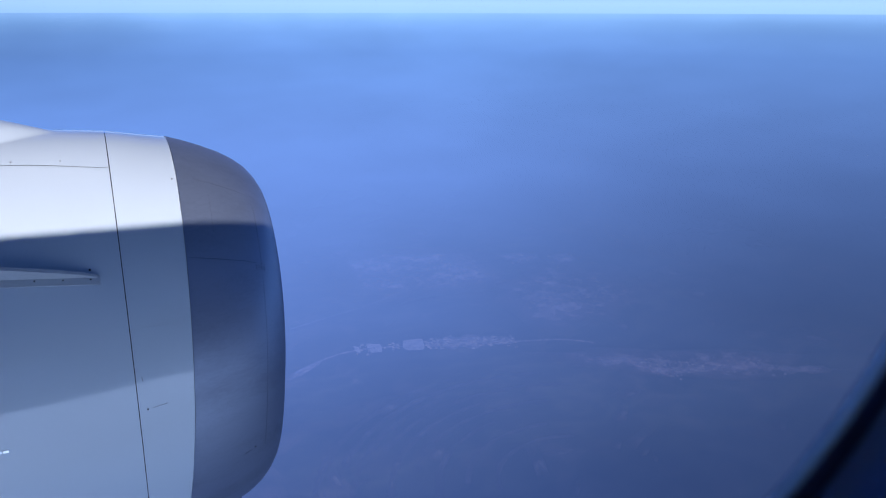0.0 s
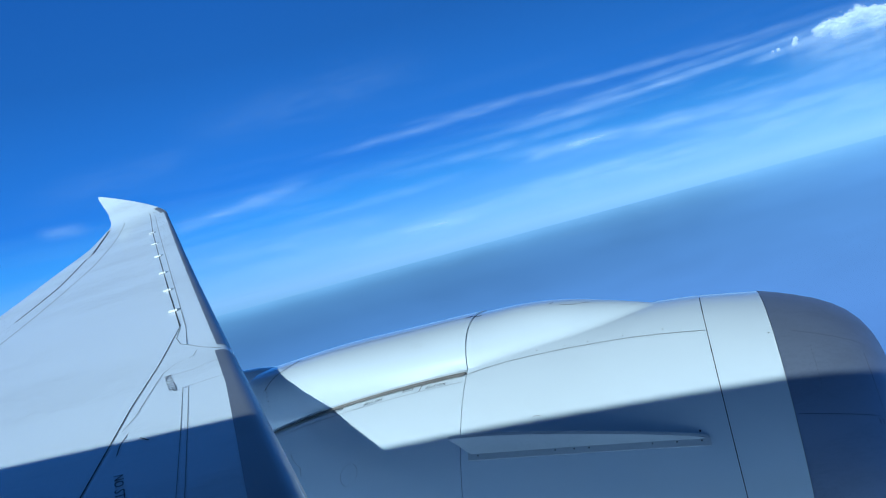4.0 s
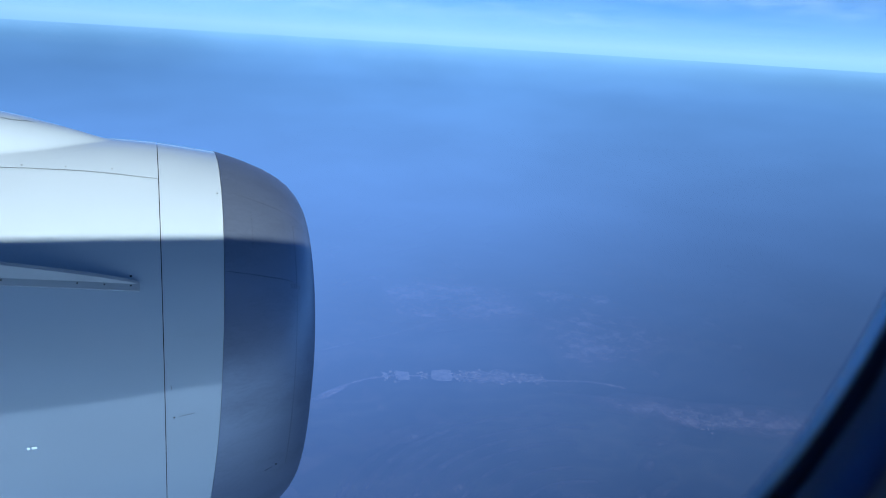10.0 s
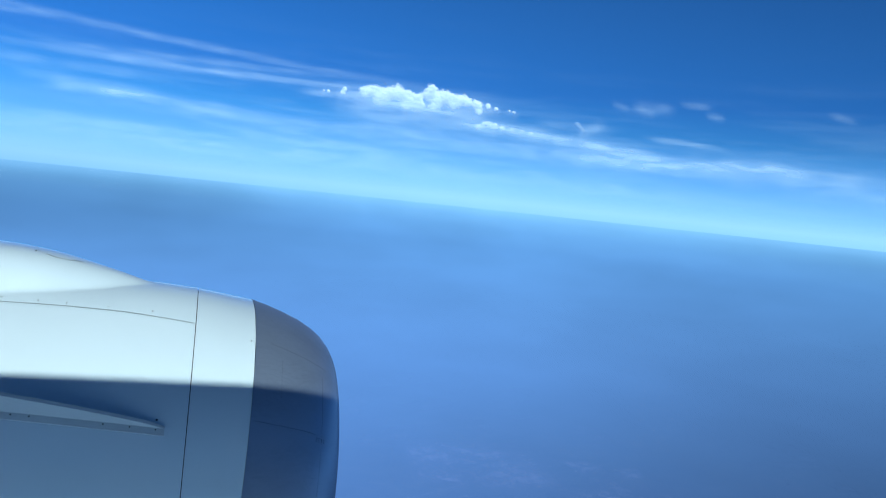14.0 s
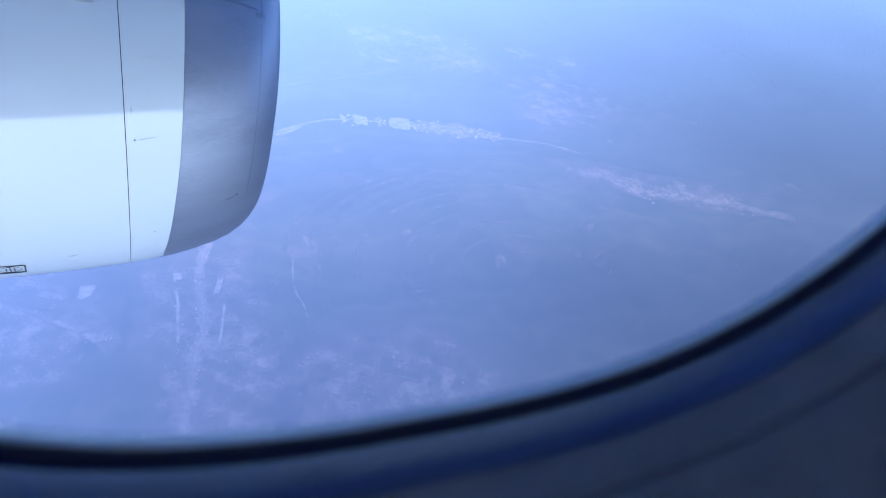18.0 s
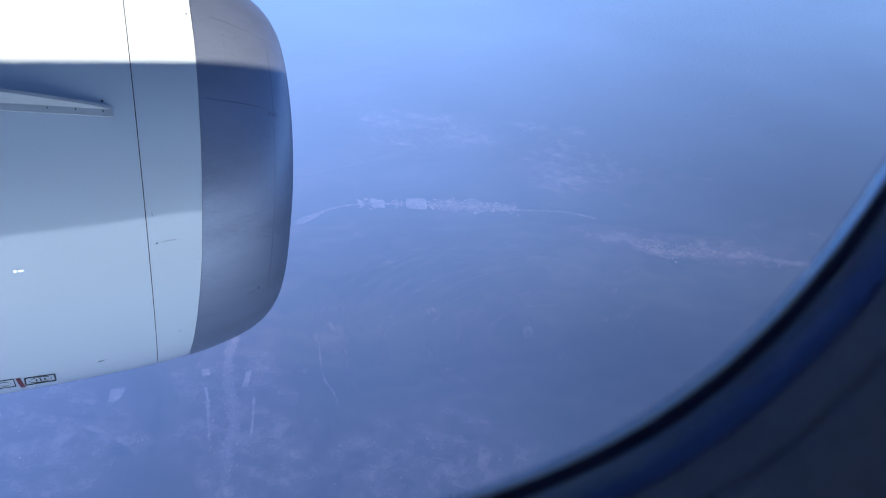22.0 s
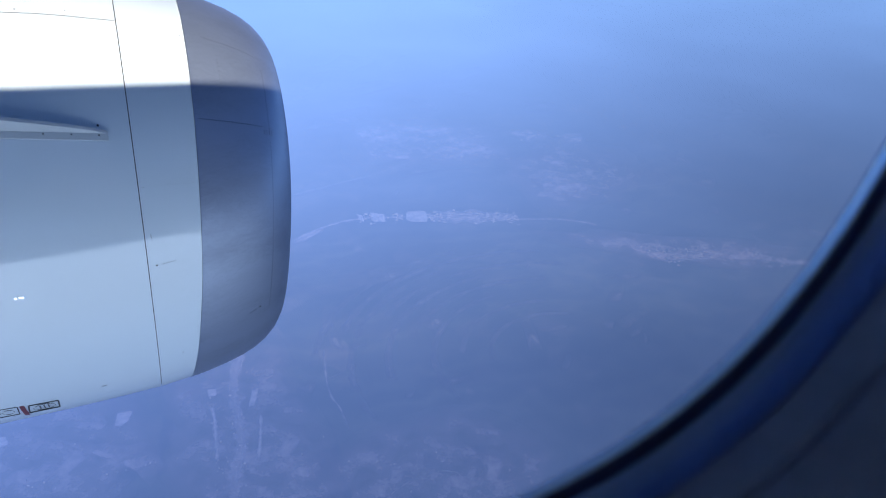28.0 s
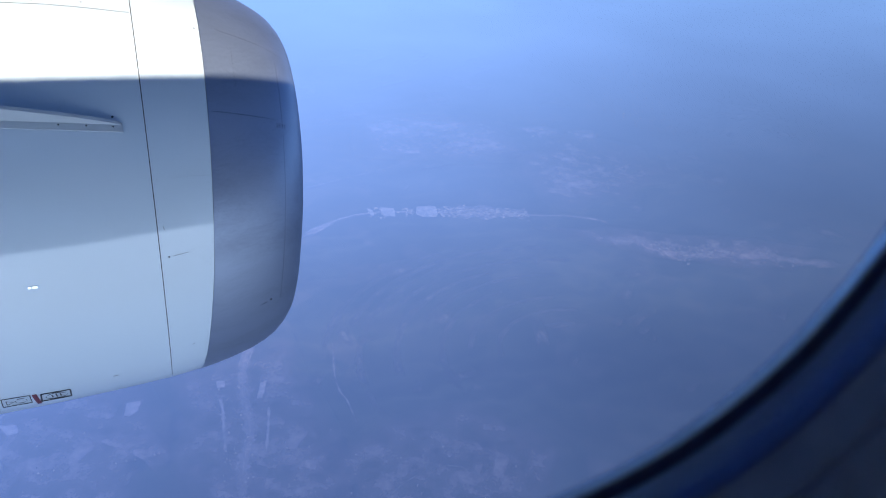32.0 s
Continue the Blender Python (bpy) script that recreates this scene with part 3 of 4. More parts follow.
def band(profile):
    """A ring round the window through (grow, y) places."""
    return grid(lambda k, s: oval(s, *profile[k]), range(len(profile)), TURN)


window = thing("window_1", (WX, WYP, WZ), "oval cabin window with dark grained plastic surround", "window", kind="structure")
part("window_line", band([(0.003, 0.1738), (0.0, 0.1737), (-0.00015, 0.1735), (-0.0001, 0.1731)]), RUBBER, window, "thin dark edge line")
part("window_rim", band([(0.002, 0.1733), (-0.0001, 0.1731), (-0.0001, 0.1722), (-0.00005, 0.1711), (0.0, 0.1703), (0.0002, 0.1700), (0.003, 0.1702)]), RIM, window, "smooth shiny pale blue rim")
part("window_seal", band([(0.0002, 0.1701), (0.0004, 0.1697), (0.0015, 0.1693), (0.0040, 0.1689), (0.0058, 0.1689), (0.0066, 0.1698), (0.0068, 0.1730)]), RUBBER, window, "black rubber seal")
part("window_reveal", band([(0.0080, 0.1730), (0.0076, 0.1685), (0.0072, 0.1655), (0.0070, 0.1630), (0.0069, 0.1612), (0.0072, 0.1600), (0.0079, 0.1592)]), TRIM, window, "grained blue-grey plastic reveal")
part("window_lip", band([(0.0073, 0.1602), (0.0076, 0.1592), (0.0081, 0.1583), (0.0091, 0.1577), (0.0099, 0.1575)]), TRIM, window, "rounded blue-grey plastic lip")
part("window_surround", band([(0.0095, 0.1580), (0.0103, 0.1572), (0.0120, 0.1556), (0.0140, 0.1537), (0.0162, 0.1517), (0.0180, 0.1501), (0.0185, 0.1500), (0.0190, 0.1516), (0.0210, 0.1518), (0.0216, 0.1492), (0.0222, 0.1483), (0.025, 0.1463), (0.032, 0.1422), (0.045, 0.1360), (0.0645, 0.1282)]), CABIN, window, "smooth dark grey surround")
gm, gn, gl, _ = material("window_glass")
gt, gg, gx = gn.new("ShaderNodeBsdfTransparent"), gn.new("ShaderNodeBsdfGlossy"), gn.new("ShaderNodeMixShader")
gt.inputs[0].default_value, gg.inputs["Roughness"].default_value, gx.inputs[0].default_value = (0.97, 0.98, 0.99, 1), 0.02, 0.004
gl.new(gt.outputs[0], gx.inputs[1]), gl.new(gg.outputs[0], gx.inputs[2]), gl.new(gx.outputs[0], gn["Material Output"].inputs[0])
pane = part("window_pane", merge(*[([oval(s, 0.055, y) for s in TURN[:-1]], [tuple(range(144))]) for y in (0.186, 0.192)]), gm, window, "clear acrylic pane", smooth=False)
pane.visible_shadow = False


def wall_ring(k, s):
    """From the surround out to a flat rectangle of side wall."""
    p = oval(s, 0.0645, 0.1282)
    d = Vector((math.cos(s), 0, math.sin(s)))
    f = min(2.6 / max(abs(d.x), 1e-6), (1.0 if d.z > 0 else 1.3) / max(abs(d.z), 1e-6))
    q = Vector((WX, 0.118, WZ)) + d * f
    return p.lerp(q, k) if k else p


solo("wall_side", grid(wall_ring, [0, 0.02, 0.2, 0.6, 1.0], TURN), CABIN, "dark grey moulded cabin side wall panel", "wall", "structure")
box = lambda x0, x1, y0, y1, z0, z1: ([Vector((x, y, z)) for x in (x0, x1) for y in (y0, y1) for z in (z0, z1)],
                                     [(0, 1, 3, 2), (4, 6, 7, 5), (0, 4, 5, 1), (2, 3, 7, 6), (0, 2, 6, 4), (1, 5, 7, 3)])
solo("floor", box(-2.6, 2.6, -5.34, 0.16, -1.30, -1.24), FLOORING, "grey carpeted cabin floor", "floor", "structure", smooth=False)
solo("ceiling", box(-2.6, 2.6, -5.34, 0.16, 1.06, 1.12), CABIN, "grey cabin ceiling panel", "ceiling", "structure", smooth=False)
# far side wall with its own row of windows, towards the sun
pieces = [box(-2.6, 2.6, -5.40, -5.34, -1.3, -0.16), box(-2.6, 2.6, -5.40, -5.34, 0.32, 1.12)]
for k in range(10):
    pieces.append(box(-2.6 + 0.56 * k - 0.10, min(2.6, -2.6 + 0.56 * k + 0.16), -5.40, -5.34, -0.16, 0.32))
solo("wall_far_side", merge(*pieces), CABIN, "grey cabin side wall with a row of windows", "wall", "structure", smooth=False)
for x in (-2.63, 2.6):
    solo("wall_cross", box(x, x + 0.03, -5.34, 0.16, -1.3, 1.12), CABIN, "grey cabin bulkhead", "wall", "structure", smooth=False)

plane = thing("fuselage", (0, -2.6, -3.0), "dark blue airliner fuselage with rounded belly fairing", "fuselage")


def skin(x, a, off=0.0):
    r = 2.95 * (1.0 if -24 < x < 18 else math.sqrt(max(0.002, 1 - ((x - 18) / 9) ** 2)) if x >= 18 else max(0.08, 1 + (x + 24) / 16)) + off
    return FUS + Vector((x, r * math.cos(a), r * math.sin(a)))


HX0, HX1, HZ0, HZ1 = WX - 0.62, WX + 0.62, WZ - 0.62, WZ + 0.62
A0, A1 = math.asin((HZ0 + 0.13) / 2.95), math.asin((HZ1 + 0.13) / 2.95)
XS = lin(-38, HX0, 30) + [HX1] + lin(1.2, 26.9, 26)
AS = lin(A1, math.pi - A1 + 0.02, 34), lin(math.pi - A0 - 0.02, A0 + math.tau, 34)
part("fuselage_skin", merge(grid(skin, XS, AS[0]), grid(skin, XS, AS[1]), *[grid(skin, q, lin(math.pi - A1 + 0.02, math.pi - A0 - 0.02, 9)) for q in (lin(-38, -2.6, 20), lin(2.6, 26.9, 20))], grid(skin, lin(-38, HX0, 30), lin(A0, A1, 9)), grid(skin, [HX1] + lin(1.2, 26.9, 26), lin(A0, A1, 9))), NAVY, plane, "dark blue painted fuselage skin")


def frame_round(k, s):
    """Outer window frame joining skin and cabin window."""
    if k == 0:
        return oval(s, 0.11, 0.205)
    d = Vector((math.cos(s), 0, math.sin(s)))
    f = min(0.622 / max(abs(d.x), 1e-6), 0.622 / max(abs(d.z), 1e-6))
    z = WZ + d.z * f
    return Vector((WX + d.x * f, FUS.y + math.sqrt(2.95**2 - (z - FUS.z) ** 2) - 0.001, z))


part("outer_window_frame", grid(frame_round, range(2), TURN), NAVY, plane, "dark blue outer window frame")
part("wing_body_fairing", grid(lambda x, a: FUS + Vector((x, (3.15 * math.sqrt(max(0, 1 - ((x + 5) / 10) ** 2))) * math.cos(a), -1.4 + 2.1 * math.sqrt(max(0, 1 - ((x + 5) / 10) ** 2)) * math.sin(a))), lin(-15, 5, 30), lin(math.pi, math.tau, 24)), NAVY, plane, "dark blue belly fairing")

# ---- land, haze and sky ----
DEPTH, REACH = 600.0, 4900.0


def land(x, y, off=0.0):
    r = min(math.hypot(x, y), REACH)
    return Vector((x, y, -DEPTH + 560 * (r / REACH) ** 3 + off))


def polar(off, n=64, m=120):
    rs = [REACH * (k / n) ** 1.3 for k in range(1, n + 1)]
    g0 = grid(lambda r, a: land(r * math.cos(a), r * math.sin(a), off), rs, [k * math.tau / m for k in range(m + 1)])
    return merge(g0, ([land(rs[0] * math.cos(k * math.tau / m), rs[0] * math.sin(k * math.tau / m), off) for k in range(m)], [tuple(range(m))]))


lm, ln, ll, lb = material("farmland")
co = ln.new("ShaderNodeTexCoord")
v1 = ln.new("ShaderNodeTexVoronoi")
v1.inputs["Scale"].default_value = 0.022
v2 = ln.new("ShaderNodeTexNoise")
v2.inputs["Scale"].default_value, v2.inputs["Detail"].default_value = 0.0035, 4
ll.new(co.outputs["Object"], v1.inputs["Vector"]), ll.new(co.outputs["Object"], v2.inputs["Vector"])
fields = ramp(ln, ll, v1.outputs["Color"], [(0.1, (0.068, 0.08, 0.058)), (0.5, (0.08, 0.09, 0.066)), (0.75, (0.098, 0.098, 0.076)), (0.95, (0.125, 0.115, 0.095))])
woods = ramp(ln, ll, v2.outputs[0], [(0.36, (0.4, 0.48, 0.45)), (0.68, (1.35, 1.3, 1.3))])
mx = ln.new("ShaderNodeMix")
mx.data_type, mx.blend_type = "RGBA", "MULTIPLY"
mx.inputs[0].default_value = 0.8
swirl = ln.new("ShaderNodeTexWave")
swirl.wave_type = "RINGS"
swirl.inputs["Scale"].default_value, swirl.inputs["Distortion"].default_value = 0.005, 14
swirl.inputs["Detail"].default_value, swirl.inputs["Detail Scale"].default_value, swirl.inputs["Detail Roughness"].default_value = 3, 1.2, 0.6
ll.new(co.outputs["Object"], swirl.inputs["Vector"])
lines = ramp(ln, ll, swirl.outputs[0], [(0.2, (0.8, 0.84, 0.88)), (0.75, (1.1, 1.08, 1.06)), (0.95, (1.4, 1.32, 1.3))])
mw = ln.new("ShaderNodeMix")
mw.data_type, mw.blend_type = "RGBA", "MULTIPLY"
mw.inputs[0].default_value = 0.8
ll.new(lines, mw.inputs[7]), ll.new(woods, mw.inputs[6])
woods = mw.outputs[2]
ll.new(fields, mx.inputs[6]), ll.new(woods, mx.inputs[7]), ll.new(mx.outputs[2], lb.inputs["Base Color"])
lb.inputs["Roughness"].default_value = 0.95
solo("ground", polar(0), lm, "hazy flat farmland far below the aircraft", "land", "structure")

# blue haze over the land, painted as a self-glowing sheet, thicker towards the horizon
hm, hn, hl, _ = material("glowing_blue_haze")
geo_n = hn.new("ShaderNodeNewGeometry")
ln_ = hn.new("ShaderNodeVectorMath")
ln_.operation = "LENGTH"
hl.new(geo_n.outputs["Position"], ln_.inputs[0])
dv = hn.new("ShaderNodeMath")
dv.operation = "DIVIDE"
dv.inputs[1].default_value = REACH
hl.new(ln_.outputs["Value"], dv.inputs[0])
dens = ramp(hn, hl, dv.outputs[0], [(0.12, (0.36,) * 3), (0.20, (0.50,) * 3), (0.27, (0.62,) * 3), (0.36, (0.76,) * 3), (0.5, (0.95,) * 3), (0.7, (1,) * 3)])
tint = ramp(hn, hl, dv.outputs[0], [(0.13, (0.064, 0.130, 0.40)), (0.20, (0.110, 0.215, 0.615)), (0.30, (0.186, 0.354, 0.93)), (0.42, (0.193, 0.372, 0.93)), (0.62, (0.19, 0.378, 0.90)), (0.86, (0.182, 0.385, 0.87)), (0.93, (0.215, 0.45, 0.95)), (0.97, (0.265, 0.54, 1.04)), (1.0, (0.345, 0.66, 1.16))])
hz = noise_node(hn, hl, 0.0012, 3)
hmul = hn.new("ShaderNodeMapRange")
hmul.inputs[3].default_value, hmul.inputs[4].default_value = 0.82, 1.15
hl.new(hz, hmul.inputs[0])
em, tr, ms = hn.new("ShaderNodeEmission"), hn.new("ShaderNodeBsdfTransparent"), hn.new("ShaderNodeMixShader")
nrm = hn.new("ShaderNodeVectorMath")
nrm.operation = "NORMALIZE"
hl.new(geo_n.outputs["Position"], nrm.inputs[0])
hs = hn.new("ShaderNodeSeparateXYZ")
hl.new(nrm.outputs[0], hs.inputs[0])
# painted forward scattering: glow is brighter and whiter on the sun's side, filling the shaded cowl
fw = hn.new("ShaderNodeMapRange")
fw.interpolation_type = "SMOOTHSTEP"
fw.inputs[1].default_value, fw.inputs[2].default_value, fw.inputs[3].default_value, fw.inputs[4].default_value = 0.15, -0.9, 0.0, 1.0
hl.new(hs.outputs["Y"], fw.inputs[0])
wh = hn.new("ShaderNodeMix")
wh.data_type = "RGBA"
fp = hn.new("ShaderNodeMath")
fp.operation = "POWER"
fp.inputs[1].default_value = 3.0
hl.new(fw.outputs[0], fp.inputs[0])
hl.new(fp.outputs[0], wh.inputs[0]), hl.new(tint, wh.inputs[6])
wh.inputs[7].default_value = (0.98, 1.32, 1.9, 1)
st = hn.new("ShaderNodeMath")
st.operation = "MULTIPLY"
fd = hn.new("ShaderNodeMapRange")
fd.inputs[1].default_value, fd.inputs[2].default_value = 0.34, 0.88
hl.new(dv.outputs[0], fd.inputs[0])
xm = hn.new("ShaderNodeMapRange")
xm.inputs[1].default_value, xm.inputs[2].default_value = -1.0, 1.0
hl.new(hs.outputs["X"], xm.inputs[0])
# glow strength painted by bearing: ah for the near haze, a2 for the far
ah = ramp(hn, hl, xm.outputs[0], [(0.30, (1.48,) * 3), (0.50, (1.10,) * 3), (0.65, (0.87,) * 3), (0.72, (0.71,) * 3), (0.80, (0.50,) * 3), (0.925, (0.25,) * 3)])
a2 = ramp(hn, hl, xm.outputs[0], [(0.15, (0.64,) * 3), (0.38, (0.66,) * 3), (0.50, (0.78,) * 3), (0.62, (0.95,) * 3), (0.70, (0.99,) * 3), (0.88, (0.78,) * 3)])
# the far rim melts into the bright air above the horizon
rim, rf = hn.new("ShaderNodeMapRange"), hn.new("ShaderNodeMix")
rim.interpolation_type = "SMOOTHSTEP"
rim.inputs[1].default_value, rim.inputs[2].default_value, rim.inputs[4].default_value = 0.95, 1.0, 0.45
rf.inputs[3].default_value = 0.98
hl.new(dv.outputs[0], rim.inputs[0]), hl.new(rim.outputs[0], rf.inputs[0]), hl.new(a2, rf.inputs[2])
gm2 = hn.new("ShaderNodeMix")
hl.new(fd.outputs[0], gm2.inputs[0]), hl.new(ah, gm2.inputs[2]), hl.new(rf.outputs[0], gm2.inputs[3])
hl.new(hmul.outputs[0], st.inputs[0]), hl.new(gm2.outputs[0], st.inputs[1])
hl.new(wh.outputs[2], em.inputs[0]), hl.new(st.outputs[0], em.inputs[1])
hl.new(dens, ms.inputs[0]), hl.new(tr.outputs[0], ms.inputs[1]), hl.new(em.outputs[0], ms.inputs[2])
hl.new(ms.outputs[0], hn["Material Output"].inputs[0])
solo("haze_glow_sheet", polar(14), hm, "glowing blue sheet painted as haze over the distant land", "haze", "structure")

# pale band of bright air above the horizon
bm_, bn, bl, _ = material("horizon_glow")
bg = bn.new("ShaderNodeNewGeometry")
sx = bn.new("ShaderNodeSeparateXYZ")
bl.new(bg.outputs["Position"], sx.inputs[0])
mr = bn.new("ShaderNodeMapRange")
mr.inputs[1].default_value, mr.inputs[2].default_value = -60, 2600
bl.new(sx.outputs["Z"], mr.inputs[0])
wisp = noise_node(bn, bl, 0.0016, 5, (1, 1, 14), 0.6)
wm = bn.new("ShaderNodeMath")
wm.operation = "MULTIPLY_ADD"
bl.new(wisp, wm.inputs[0])
wm.inputs[1].default_value = 0.10
bl.new(mr.outputs[0], wm.inputs[2])
al = ramp(bn, bl, wm.outputs[0], [(0.05, (1.0,) * 3), (0.10, (0.95,) * 3), (0.17, (0.85,) * 3), (0.30, (0.85,) * 3), (0.5, (0.8,) * 3), (1.0, (0.7,) * 3)])
be, bt, bs = bn.new("ShaderNodeEmission"), bn.new("ShaderNodeBsdfTransparent"), bn.new("ShaderNodeMixShader")
bl.new(ramp(bn, bl, mr.outputs[0], [(0.0, (0.37, 0.68, 1.18)), (0.035, (0.47, 0.78, 1.36)), (0.065, (0.38, 0.71, 1.34)), (0.12, (0.22, 0.555, 1.29)), (0.20, (0.098, 0.39, 1.07)), (0.30, (0.05, 0.235, 0.86)), (0.6, (0.031, 0.15, 0.58)), (1.0, (0.022, 0.12, 0.53))]), be.inputs[0])
bw = bn.new("ShaderNodeMapRange")
bw.inputs[1].default_value, bw.inputs[2].default_value, bw.inputs[3].default_value, bw.inputs[4].default_value = -2500, 4300, 1.10, 0.50
bl.new(sx.outputs["X"], bw.inputs[0])
up = bn.new("ShaderNodeMapRange")
up.inputs[1].default_value, up.inputs[2].default_value = 0.03, 0.22
bl.new(mr.outputs[0], up.inputs[0])
bx = bn.new("ShaderNodeMix")
lw = bn.new("ShaderNodeMapRange")
lw.inputs[1].default_value, lw.inputs[2].default_value, lw.inputs[3].default_value, lw.inputs[4].default_value = -2800, 1500, 0.78, 1.0
bl.new(sx.outputs["X"], lw.inputs[0]), bl.new(lw.outputs[0], bx.inputs[2])
bl.new(up.outputs[0], bx.inputs[0]), bl.new(bw.outputs[0], bx.inputs[3]), bl.new(bx.outputs[0], be.inputs[1])
bl.new(al, bs.inputs[0]), bl.new(bt.outputs[0], bs.inputs[1]), bl.new(be.outputs[0], bs.inputs[2]), bl.new(bs.outputs[0], bn["Material Output"].inputs[0])
solo("horizon_backdrop", grid(lambda a, z: Vector((4930 * math.cos(a), 4930 * math.sin(a), z)), [k * math.tau / 96 for k in range(97)], [-70, -20, 40, 120, 300, 700, 1200, 1950, 2600]), bm_, "pale blue bright air above the horizon", "sky", "structure")

# mirror plates added to stand in for a bright glint on the shaded cowl
for x0, x1 in ((-1.262, -1.242), (-1.234, -1.200)):
    part("glint_plate", cowl_patch(x0, x1, 1.5, 2.05, 0.003), GLINT, engine, "small mirror-bright plate added for a glint")
# faint oval and scuffs on the aft cowl, rivets by the pylon
cowl_strip([(-3.476 + 0.085 * math.cos(k * math.tau / 20), 40.1 + 3.0 * math.sin(k * math.tau / 20)) for k in range(21)], 0.0035, mat=FADED, name="oval_mark", label="faint oval outline")
cowl_strip([(-4.18, 51.5), (-4.14, 49.0), (-4.02, 45.5), (-4.0, 42.8)], 0.005, mat=FADED, name="scuff")
row([(-4.60 + 0.012 * k, 73.5 - 1.1 * k) for k in range(5)], 0.008, lambda x, th, o: hump(x, th, o + 0.014))


# ---- fields, roads and villages on the land ----
def ground_mat(name, base, var=0.25, scale=0.05):
    m, n, l, b = material(name)
    f = noise_node(n, l, scale, 5)
    l.new(ramp(n, l, f, [(0.35, tuple(c * (1 - var) for c in base)), (0.65, base)]), b.inputs["Base Color"])
    b.inputs["Roughness"].default_value = 0.9
    return m


PALE = ground_mat("pale_roofs_and_concrete", (0.50, 0.45, 0.46), 0.4, 0.09)
BARE = ground_mat("bare_soil", (0.44, 0.35, 0.34), 0.35, 0.03)
MOTTLE = ground_mat("dry_open_land", (0.36, 0.29, 0.285), 0.4, 0.03)


def ragged(m, scale, lo, hi):
    """Holes with a natural outline and a frayed rim, where the land below shows through."""
    n, l = m.node_tree.nodes, m.node_tree.links
    f = noise_node(n, l, scale, 7, rough=0.68)
    at = n.new("ShaderNodeAttribute")
    at.attribute_name = "cover"
    mu = n.new("ShaderNodeMath")
    mu.operation = "MULTIPLY"
    t, x = n.new("ShaderNodeBsdfTransparent"), n.new("ShaderNodeMixShader")
    l.new(ramp(n, l, f, [(lo, (0, 0, 0)), (hi, (1, 1, 1))]), mu.inputs[0]), l.new(at.outputs["Fac"], mu.inputs[1]), l.new(mu.outputs[0], x.inputs[0])
    l.new(t.outputs[0], x.inputs[1]), l.new(n["Principled BSDF"].outputs[0], x.inputs[2])
    l.new(x.outputs[0], n["Material Output"].inputs[0])


def covered(ob, values):
    """How fully a patch covers the land at each of its corners."""
    ob.data.attributes.new("cover", "FLOAT", "POINT").data.foreach_set("value", values)


ROOFS = ground_mat("weathered_roofs", (0.52, 0.45, 0.46), 0.4, 0.05)
rn = ROOFS.node_tree.nodes
rg = rn.new("ShaderNodeNewGeometry")
ROOFS.node_tree.links.new(ramp(rn, ROOFS.node_tree.links, rg.outputs["Random Per Island"], [(0.0, (0.15, 0.14, 0.14)), (0.5, (0.27, 0.235, 0.235)), (1.0, (0.47, 0.415, 0.415))]), rn["Principled BSDF"].inputs["Base Color"])
GRAVEL = ground_mat("pale_gravel", (0.56, 0.475, 0.47), 0.35, 0.12)
TOWN = ground_mat("pale_town", (0.54, 0.45, 0.46), 0.3, 0.08)
TRACK = ground_mat("pale_track", (0.155, 0.145, 0.135), 0.3)
FARTOWN = ground_mat("pale_dry_land", (0.56, 0.44, 0.45), 0.45, 0.03)
STUBBLE = ground_mat("stubble", (0.19, 0.17, 0.15), 0.4, 0.02)
ROAD = ground_mat("dusty_road", (0.30, 0.27, 0.26), 0.3)
ragged(BARE, 0.04, 0.38, 0.66)
ragged(FARTOWN, 0.035, 0.30, 0.66)
ragged(TOWN, 0.11, 0.16, 0.66)
ragged(GRAVEL, 0.09, 0.05, 0.36)
ragged(TRACK, 0.03, 0.36, 0.60)
ragged(MOTTLE, 0.03, 0.34, 0.66)
ragged(STUBBLE, 0.02, 0.42, 0.62)
ragged(ROAD, 0.06, 0.30, 0.55)
rng = random.Random(7)


def along(points, t):
    """A place at the fraction t of a line."""
    seg = [math.dist(a, b) for a, b in zip(points, points[1:])]
    d = t * sum(seg)
    for (a, b), s in zip(zip(points, points[1:]), seg):
        if d <= s:
            return a[0] + (b[0] - a[0]) * d / s, a[1] + (b[1] - a[1]) * d / s, math.atan2(b[1] - a[1], b[0] - a[0])
        d -= s
    return points[-1][0], points[-1][1], 0.0


def block(x, y, w, d, h, turn):
    c, s = math.cos(turn), math.sin(turn)
    vs = [land(x + ex * w * c - ey * d * s, y + ex * w * s + ey * d * c, z) for z in (0, h) for ex, ey in ((-0.5, -0.5), (0.5, -0.5), (0.5, 0.5), (-0.5, 0.5))]
    return vs, [(4, 5, 6, 7), (0, 1, 5, 4), (1, 2, 6, 5), (2, 3, 7, 6), (3, 0, 4, 7)]


def village(name, points, spread, count, size, label):
    geos = []
    for _ in range(count):
        x, y, a = along(points, rng.random())
        if noise.noise(Vector((x * 0.02, y * 0.02, 5))) < rng.uniform(-0.5, 0.15):
            continue
        o = rng.gauss(0, 1) * spread
        w = size * rng.uniform(0.5, 1.7)
        geos.append(block(x - o * math.sin(a), y + o * math.cos(a), w, w * rng.uniform(0.4, 1.1), rng.uniform(1, 2.5), a + rng.choice((0, 0, 1.57)) + rng.gauss(0, 0.1)))
    solo(name, merge(*geos), ROOFS, label, "village", "stuff", smooth=False)


